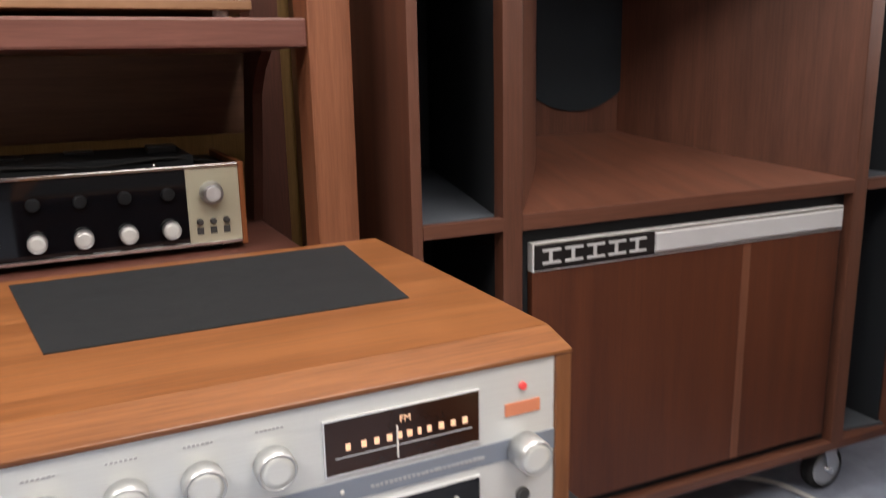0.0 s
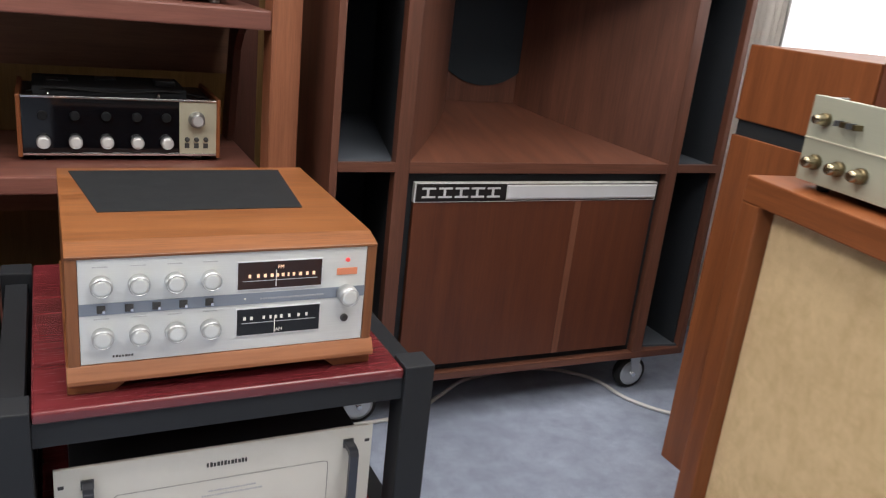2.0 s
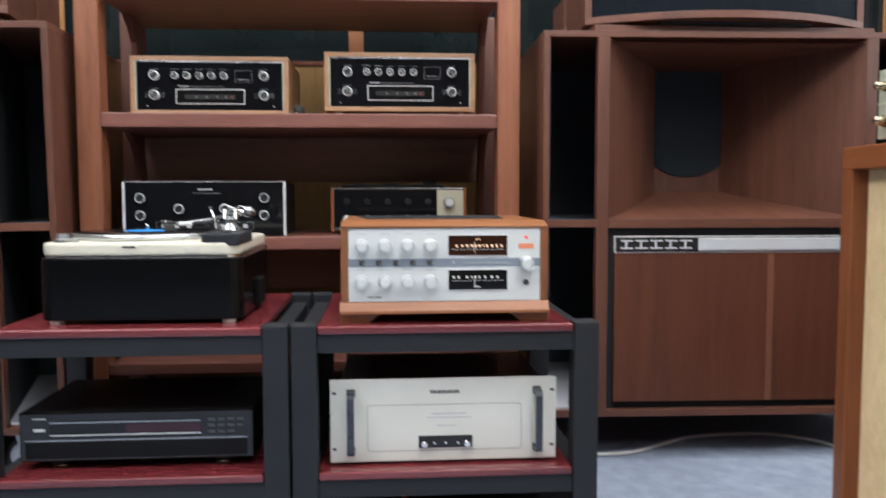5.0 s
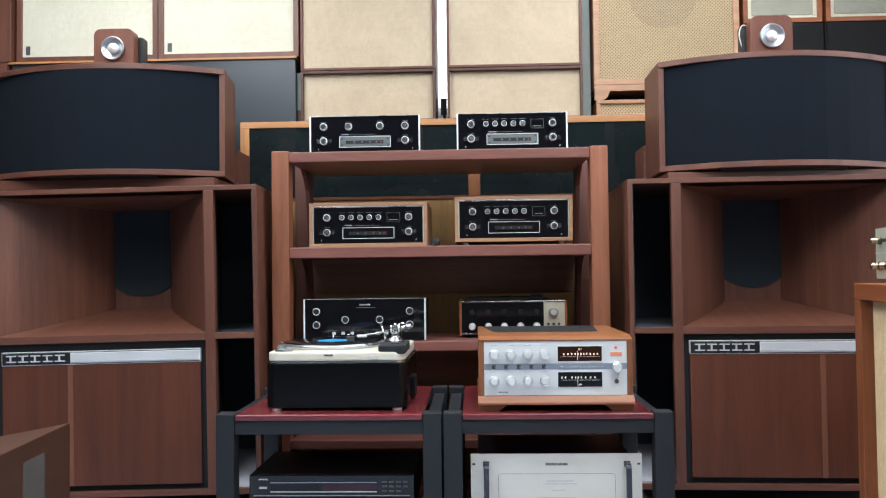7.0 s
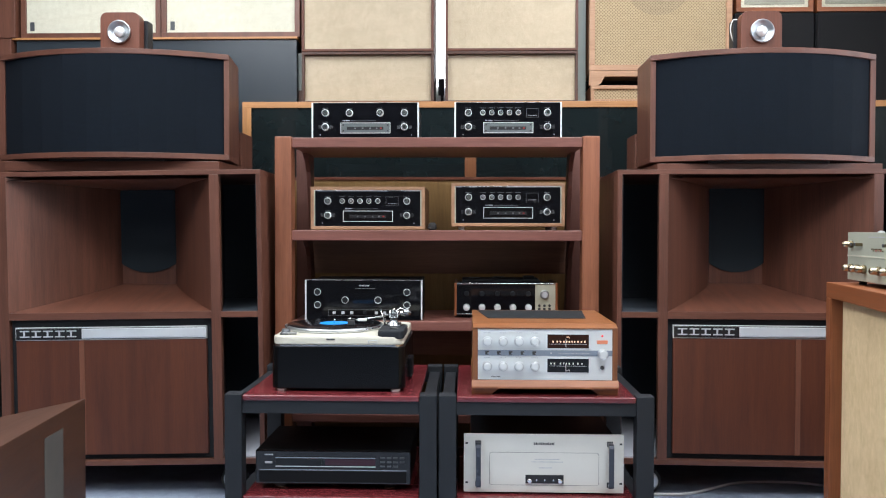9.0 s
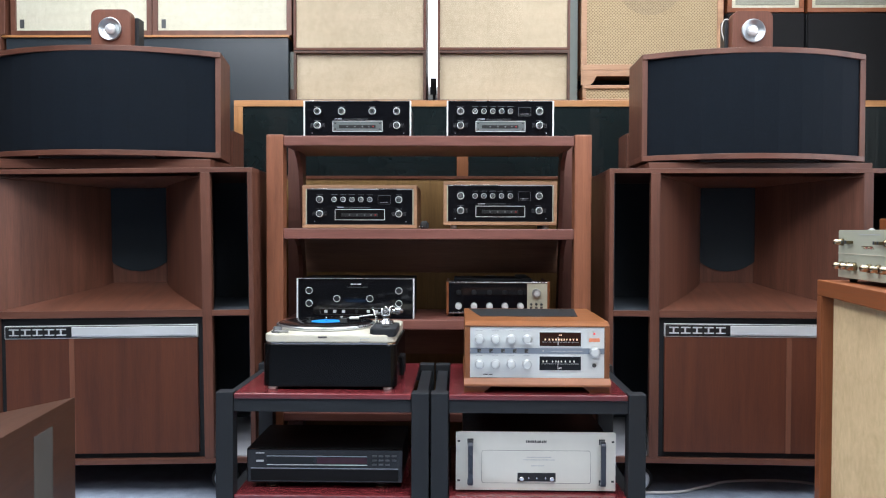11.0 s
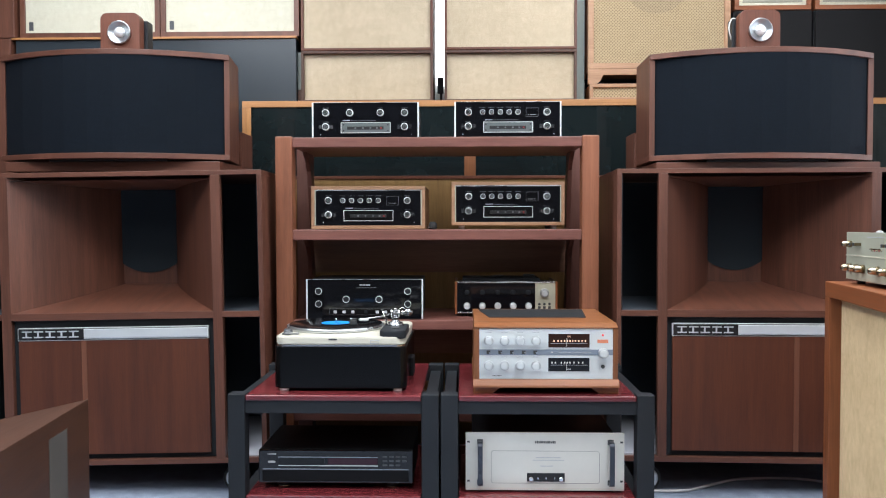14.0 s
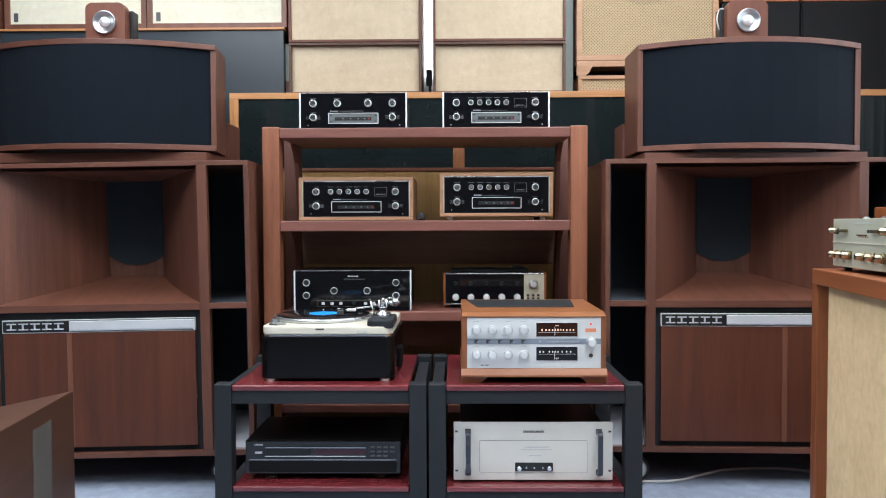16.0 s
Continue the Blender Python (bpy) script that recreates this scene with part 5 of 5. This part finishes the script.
def gold_amp(off, label, rz=0.0):
    a = thing("tube_amplifier", label, "amplifier", (1.016 + off * jx, 0.541 + off * jy, 0.847), JR + rz, group="gold amplifiers")
    w, h = 0.412, 0.124
    fp = part("front_panel", box(0, w, 0.012, 0.018, 0.012, 0.012 + h, 0.001), "pale_gold", a, "pale champagne front panel")
    part("panel_groove", box(0, w, 0.0105, 0.0125, 0.012 + h * 0.5, 0.012 + h * 0.5 + 0.0022, 0), "ivory", fp)
    part("chassis", box(0.006, w - 0.006, 0.018, 0.27, 0.012, 0.052, 0.002), "chassis_grey", a, "pale metal chassis")
    part("rear_lip", box(0.0, w, 0.018, 0.03, 0.128, 0.1355, 0.001), "pale_gold", a)
    for x0 in (0.0, w - 0.004):
        part("side_plate", prism([(0.0185, 0.0125), (0.27, 0.0125), (0.27, 0.056), (0.105, 0.056), (0.085, 0.075), (0.075, 0.134), (0.0185, 0.134)], x0, x0 + 0.004, "x", 0.0008), "chassis_grey", a, "pale grey stepped side plate")
    for k in range(5):
        part("pilot_mark", lathe([(0.0025, 0), (0.002, 0.002)], (w * (0.40 + 0.032 * k), 0.012, 0.012 + h * 0.64), "-y", 10), "lamp_red" if k in (1, 3) else "brass", fp)
    for k, (x, yy) in enumerate(((0.10, 0.07), (0.155, 0.09), (0.20, 0.08), (0.245, 0.10), (0.29, 0.08), (0.35, 0.075))):
        part("tube_can", lathe([(0.010, 0), (0.010, 0.078), (0.008, 0.086), (0.003, 0.089)], (x, yy - 0.015, 0.052), "z", 18), ("chassis_grey", "grey_dark", "black", "chassis_grey")[k % 4], a)
    for x in (0.06, 0.34):
        part("capacitor", lathe([(0.017, 0), (0.017, 0.062), (0.014, 0.066)], (x, 0.17, 0.052), "z", 20), "alu", a, "aluminium capacitor can")
    part("transformer", box(0.10, 0.17, 0.16, 0.24, 0.052, 0.118, 0.004), "grey_dark", a)
    part("transformer", box(0.21, 0.29, 0.16, 0.24, 0.052, 0.112, 0.004), "chassis_grey", a)
    zt, zb = 0.012 + h * 0.75, 0.012 + h * 0.25
    for u, z, r in ((0.075, zt, 0.0085), (0.80, zt, 0.0105), (0.075, zb, 0.010), (0.18, zb, 0.010), (0.275, zb, 0.010), (0.49, zb, 0.010), (0.615, zb, 0.010), (0.745, zb, 0.011)):
        k = part("knob", lathe([(r * 1.05, 0), (r * 0.9, 0.006), (r * 0.86, 0.02), (r * 0.66, 0.024)], (w * u, 0.012, z), "-y", 18), "brass", a, "brass knob")
        part("knob_skirt", lathe([(r * 1.12, 0), (r * 1.12, 0.007), (r * 0.98, 0.009)], (w * u, 0.012, z), "-y", 18), "brass_dark", k)
        part("knob_cap", lathe([(r * 0.6, 0), (r * 0.5, 0.001)], (w * u, -0.012, z), "-y", 14), "brass", k)
    for u0 in (0.14, 0.60):
        for k in range(4):
            part("slide_switch", box(w * u0 + 0.011 * k, w * u0 + 0.011 * k + 0.005, -0.004, 0.012, zt - 0.004, zt + 0.004, 0.0008), "brass_dark" if k % 2 else "grey_dark", a)
    bars(a, w * 0.36, w * 0.52, 0.012, zt - 0.012, 0.004, 10, "brass", 51)
    bars(a, w * 0.32, w * 0.62, 0.012, zt + 0.018, 0.003, 20, "print_grey", 52)
    for u in (0.42, 0.45):
        part("pin_jack", lathe([(0.003, 0), (0.003, 0.003)], (w * u, 0.012, zb), "-y", 10), "print", a)
    for x in (0.03, w - 0.03):
        for yy in (0.04, 0.22):
            part("foot", lathe([(0.009, 0), (0.011, 0.012)], (x, yy, 0), "z", 12), "rubber", a)
    return a


gold_amp(0.066, "champagne gold tube amplifier with brass knobs on the speaker", 3.0)
gold_amp(0.575, "second champagne gold tube amplifier beside the first", 3.0)


# ---- tall loudspeaker, shelf and window behind the aisle speakers ----
tall = thing("tall_speaker", "tall orange-brown wooden loudspeaker with a black band", "loudspeaker", (1.38, 0.965, 0))
part("body", box(0, 0.40, -0.318, 0, 0, 0.828, 0.003), "oiled", tall)
part("band", box(0.006, 0.394, -0.312, -0.006, 0.828, 0.862, 0), "matt", tall, "recessed black band")
part("top_box", box(0, 0.40, -0.318, 0, 0.862, 1.022, 0.003), "oiled", tall)

chest = thing("side_cabinet", "red-brown wooden cabinet beside the tall loudspeaker", "cabinet", (1.38, 0.15, 0))
part("body", box(0, 0.6, -0.95, 0.375, 0, 0.935, 0.003), "oiled", chest)
part("top_board", box(-0.01, 0.6, -0.95, 0.378, 0.935, 0.975, 0.003), "oiled_x", chest)

rx2 = thing("integrated_amplifier", "silver-fronted amplifier in a dark wooden case", "amplifier", (1.42, 0.507, 0.987), -97)
w2 = 0.42
part("case", ring_plate(0, w2, 0.0, 0.19, 0.034, 0, 0.3, 0.003), "rack_dark", rx2, "red-brown wooden case")
part("front_panel", box(0.034, w2 - 0.034, 0.012, 0.02, 0.034, 0.156, 0.001), "dull_alu", rx2, "dull silver front panel")
for xf in (0.04, w2 - 0.04):
    for yf in (0.03, 0.26):
        part("foot", lathe([(0.012, 0), (0.014, 0.012)], (xf, yf, -0.012), "z", 12), "rubber", rx2)
part("chassis", box(0.034, w2 - 0.034, 0.02, 0.29, 0.034, 0.155, 0), "black", rx2)
for z in (0.07, 0.12):
    for k in range(4):
        knob(rx2, 0.075 + 0.055 * k, 0.012, z, 0.015, 0.026)
for k in range(3):
    part("jack_socket", lathe([(0.005, 0), (0.005, 0.002)], (0.30 + 0.03 * k, 0.012, 0.045), "-y", 12), "print", rx2)
part("meter", box(0.285, 0.385, 0.010, 0.013, 0.085, 0.135, 0.001), "dial", rx2)

col = thing("wooden_column", "tall narrow red-brown wooden upright beside the tall loudspeaker", "column", (1.38, 0.642, 0))
part("body", box(0, 0.028, -0.108, 0, 0, 1.75, 0.003), "rack_dark", col)
part("cap", box(-0.004, 0.032, -0.112, 0.004, 1.75, 1.77, 0.003), "rack_dark", col)

# pleated curtain and bright blind along the east wall
bm = bmesh.new()
n = 54
lo, hi = [], []
for k in range(n + 1):
    yy = 1.485 + 0.44 * k / n
    xx = 2.025 + 0.02 * math.sin(k * 0.62) + 0.008 * math.sin(k * 1.7 + 1)
    lo.append(bm.verts.new((xx + 0.006 * math.sin(k), yy, 0.03)))
    hi.append(bm.verts.new((xx, yy, 2.5)))
for k in range(n):
    bm.faces.new((lo[k], lo[k + 1], hi[k + 1], hi[k])).smooth = True
bmesh.ops.solidify(bm, geom=list(bm.faces), thickness=0.003)
cur = thing("curtain", "pale beige pleated curtain hanging beside the bass cabinet", "curtain")
part("drape", bm, "curtain", cur)
part("rail", tube([(2.03, 1.44, 2.52), (2.03, 1.95, 2.52)], 0.012), "galv", cur)
for yy in (1.46, 1.9):
    part("bracket", box(2.02, ROOM_X1, yy - 0.008, yy + 0.008, 2.51, 2.53, 0.001), "galv", cur)

win = tagged(new("window_1"), "bright window covered with a white blind", "window", kind="structure")
part("window_frame", box(2.05, ROOM_X1, -0.3, 1.5, 0.85, 2.3, 0.004), "white_wall", win)
blind_mat = plain("daylit_blind", (0.93, 0.96, 1.0), 0.8, vary=0.02, emit=1.1)
part("blind", box(2.034, 2.048, -0.26, 1.475, 0.9, 2.25, 0.002), blind_mat, win, "white blind lit by daylight")


structure("baseboard", box(2.052, ROOM_X1 - 0.0005, -1.0, 1.94, 0.0, 0.10, 0.003), "skirting", "pale beige skirting along the east wall", "baseboard")


# ---- display cabinet behind the rack ----
dc = thing("display_cabinet", "long honey-coloured display cabinet with dark glass doors", "cabinet", (0.0, 1.95, 0))
DX0, DX1 = -1.013, 1.985
part("top_board", box(DX0, DX1, 0, 0.5, 1.539, 1.567, 0.002), "honey_x", dc)
part("side_board", box(DX0, DX0 + 0.02, 0.0, 0.5, 0, 1.539, 0.002), "honey_z", dc)
part("side_board", box(DX1 - 0.02, DX1, 0.0, 0.5, 0, 1.539, 0.002), "honey_z", dc)
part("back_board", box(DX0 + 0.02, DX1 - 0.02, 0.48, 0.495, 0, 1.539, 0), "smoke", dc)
part("lower_front", box(DX0 + 0.02, DX1 - 0.02, 0.0, 0.018, 0, 1.212, 0.001), "back_wood", dc, "yellow-brown lower panel")
part("middle_rail", box(DX0 + 0.02, DX1 - 0.02, -0.004, 0.02, 1.212, 1.226, 0.001), "rack_dark", dc)
# Middle stile is the same wood; the rack's shade is put into its colour
for x0, x1 in ((DX0 + 0.02, DX0 + 0.04), (-0.002, 0.05), (1.1, 1.15)):
    part("stile", box(x0, x1, 0.0, 0.02, 1.226, 1.539, 0.001), "teak_z" if x0 < 0 and x1 > 0 else "honey_z", dc)
for x0, x1 in ((DX0 + 0.04, -0.002), (0.05, 1.1), (1.15, DX1 - 0.02)):
    part("glass_door", box(x0, x1, 0.006, 0.012, 1.226, 1.539, 0), "cabinet_glass", dc, "dark reflecting glass")


# ---- loudspeakers on the display cabinet ----
def grille_speaker(x0, x1, y, z0, z1, rim, body, rim_mat, grille, label, group, depth=0.3, badge=False, recess=0.01):
    s = thing("shelf_speaker", label, "loudspeaker", ((x0 + x1) / 2, y, z0), group=group)
    w, h = (x1 - x0) / 2, z1 - z0
    part("cabinet", box(-w + 0.001, w - 0.001, 0.03, depth, 0.001, h - 0.001, 0.002), body, s)
    part("frame", ring_plate(-w, w, 0, h, rim, 0, 0.03), rim_mat, s)
    part("grille", box(-w + rim, w - rim, recess, 0.03, rim, h - rim, 0), grille, s)
    if badge:
        part("badge", box(-w + rim + 0.016, -w + rim + 0.036, recess - 0.003, recess, rim + 0.012, rim + 0.052, 0.001), "grey_dark", s, "small dark badge")
    return s


T = 1.567
for x0, x1 in ((-0.752, -0.145), (-0.092, 0.512)):
    grille_speaker(x0, x1, 2.0, T, 1.802, 0.012, "umber", "umber", "tan", "tan-grilled loudspeaker lying on the display cabinet", "tan-grilled loudspeakers", recess=0.022)
    grille_speaker(x0, x1, 2.0, 1.804, 2.43, 0.012, "dark_wood", "panel", "tan", "tan-grilled loudspeaker stacked on another", "tan-grilled loudspeakers")
part_box = thing("slate_panel_cabinet", "low slate-blue cabinet under the cream loudspeakers", "cabinet", (-1.42, 2.0, 0))
part("body", box(-0.66, 0.645, 0.0, 0.34, 0, 1.861, 0.002), "slate", part_box)
part("shelf_board", box(-0.68, 0.65, -0.012, 0.36, 1.861, 1.871, 0.001), "honey_x", part_box, "thin honey-coloured board")
for x0, x1 in ((-2.06, -1.405), (-1.402, -0.76)):
    grille_speaker(x0, x1, 2.0, 1.871, 2.5, 0.024, "walnut", "walnut", "cream", "walnut-framed loudspeaker with a cream linen grille", "cream-grilled loudspeakers", badge=True)
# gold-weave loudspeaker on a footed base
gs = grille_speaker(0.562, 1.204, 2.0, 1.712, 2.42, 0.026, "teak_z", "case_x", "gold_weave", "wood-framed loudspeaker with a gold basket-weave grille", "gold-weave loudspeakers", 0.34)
# Darker disc paints the round shading of a driver behind the weave
part("cloth_over_driver", lathe([(0.15, 0), (0.15, 0.0008)], (-0.01, 0.01, 0.40), "-y", 40), cloth("gold_weave_shaded", (0.14, 0.098, 0.052), (0.38, 0.29, 0.175), 0.0105, 0.8, 0.9, turn=45), gs)
ft = thing("speaker_base", "shaped wooden base with a dark opening", "base", (0.883, 2.0, 1.645))
part("front_apron", prism([(-0.32, 0), (-0.28, 0), (-0.265, 0.012), (-0.25, 0.04), (0.25, 0.04), (0.265, 0.012), (0.28, 0), (0.32, 0), (0.32, 0.066), (-0.32, 0.066)], 0, 0.02, "y", 0.001), "case_x", ft)
part("base_top", box(-0.32, 0.32, 0.0205, 0.3, 0.056, 0.066, 0.001), "case_x", ft)
part("rear_rail", box(-0.31, 0.31, 0.2, 0.3, 0.0, 0.055, 0), "matt", ft)
grille_speaker(0.57, 1.2, 2.0, T, 1.645, 0.016, "teak_z", "case_x", "gold_weave", "low wood-framed loudspeaker under the base", "gold-weave loudspeakers")
tg = thing("grey_green_speaker", "grey-green cabinet side behind the tan loudspeakers", "loudspeaker", (0.535, 2.06, T))
grey_green = plain("grey_green_paint", (0.20, 0.23, 0.21), 0.6)
part("body", box(-0.018, 0.02, 0, 0.3, 0, 0.86, 0.002), grey_green, tg)
tg2 = thing("grey_green_speaker", "narrow grey-green cabinet side beside the slate panel", "loudspeaker", (-0.763, 2.03, T))
part("body", box(-0.011, 0.010, 0, 0.25, 0.065, 0.236, 0.001), grey_green, tg2)
part("plinth", box(-0.0105, 0.0095, 0.002, 0.25, 0, 0.064, 0.001), "umber", tg2)
for x0, x1 in ((1.222, 1.572), (1.582, 1.985)):
    s = thing("black_speaker", "black cloth-fronted loudspeaker on the display cabinet", "loudspeaker", ((x0 + x1) / 2, 2.0, T), group="black loudspeakers")
    w = (x1 - x0) / 2
    part("cabinet", box(-w + 0.002, w - 0.002, 0.02, 0.3, 0, 0.405, 0.002), "black", s)
    part("grille", box(-w + 0.003, w - 0.003, 0, 0.02, 0.003, 0.402, 0.005), "black_cloth", s, "black cloth grille")
for x0, x1 in ((1.222, 1.565), (1.582, 1.985)):
    sp = grille_speaker(x0, x1, 2.0, 1.973, 2.39, 0.02, "oiled", "oiled_x", "cream", "small wood-framed loudspeaker with a cream grille", "small cream-grilled loudspeakers", 0.26)
    part("grille_centre", box(-(x1 - x0) / 2 + 0.038, (x1 - x0) / 2 - 0.038, 0.006, 0.01, 0.035, 0.38, 0.001), cloth("grey_green_grille", (0.30, 0.30, 0.24), (0.46, 0.46, 0.38), 0.002), sp, "grey-green grille cloth")
pl = thing("wall_post", "dark upright post against the white wall", "post", (-0.105, 2.32, T))
for x in (-0.012, 0.022):
    part("bar", box(x - 0.006, x + 0.006, 0, 0.02, 0, 0.09, 0.001), "print", pl)
part("clip", box(-0.03, 0.0, 0.0, 0.02, 0.09, 0.17, 0.002), "grey_dark", pl)
# Glowing strip added so that the gap between the loudspeakers turns white
st = thing("gap_glow_strip", "added glowing white strip that brightens the gap between the loudspeakers", "lamp", (-0.118, 2.36, T))
part("batten", box(-0.06, 0.06, 0.03, 0.06, 0.0, 1.1, 0.002), "white_wall", st)
part("tube", lathe([(0.012, 0.0), (0.024, 0.01), (0.024, 0.93), (0.012, 0.94)], (0, 0.005, 0.13), "z", 20), lamp_mat, st, "glowing white tube added for the bright gap")


# ---- wooden boxes at the west side ----
wb = thing("low_speaker_box", "low brown wedge-shaped wooden speaker box with a grey strip", "loudspeaker", (-1.205, 0.823, 0))
part("body", prism([(0, 0), (0.075, -0.72), (-0.20, -0.80), (-0.26, -0.54)], 0, 0.449, "z", 0.003), "umber", wb)
part("side_strip", prism([(0.0177, -0.18), (0.0199, -0.18), (0.0334, -0.31), (0.0312, -0.31)], 0.02, 0.40, "z"), "strip_grey", wb, "grey strip on the side")
sb = thing("side_speaker", "dark walnut loudspeaker at the end of the row", "loudspeaker", (-2.30, 1.98, 1.871))
part("body", box(-0.25, 0.225, 0, 0.35, 0, 0.64, 0.003), "walnut", sb)
part("back_panel", box(-0.23, 0.2, 0.35, 0.36, 0.02, 0.62, 0.001), "dark_wood", sb)
stb = thing("side_stack", "tall walnut cabinet under the dark loudspeaker", "cabinet", (-2.30, 1.98, 0))
part("body", box(-0.25, 0.205, 0, 0.36, 0, 1.867, 0.003), "walnut", stb)
part("top_board", box(-0.255, 0.208, -0.004, 0.362, 1.867, 1.871, 0.0005), "walnut_x", stb)

# ---- cable on the carpet ----
solo("power_cable", tube(smooth_path([(0.60, 1.30, 0.006), (0.69, 1.30, 0.006), (0.83, 1.31, 0.006), (0.95, 1.38, 0.006), (1.08, 1.45, 0.006), (1.31, 1.455, 0.006), (1.44, 1.36, 0.006), (1.475, 1.22, 0.006), (1.56, 1.11, 0.006), (1.70, 1.05, 0.006)]), 0.0055), "cable", "pale grey power cable lying on the carpet", "cable")
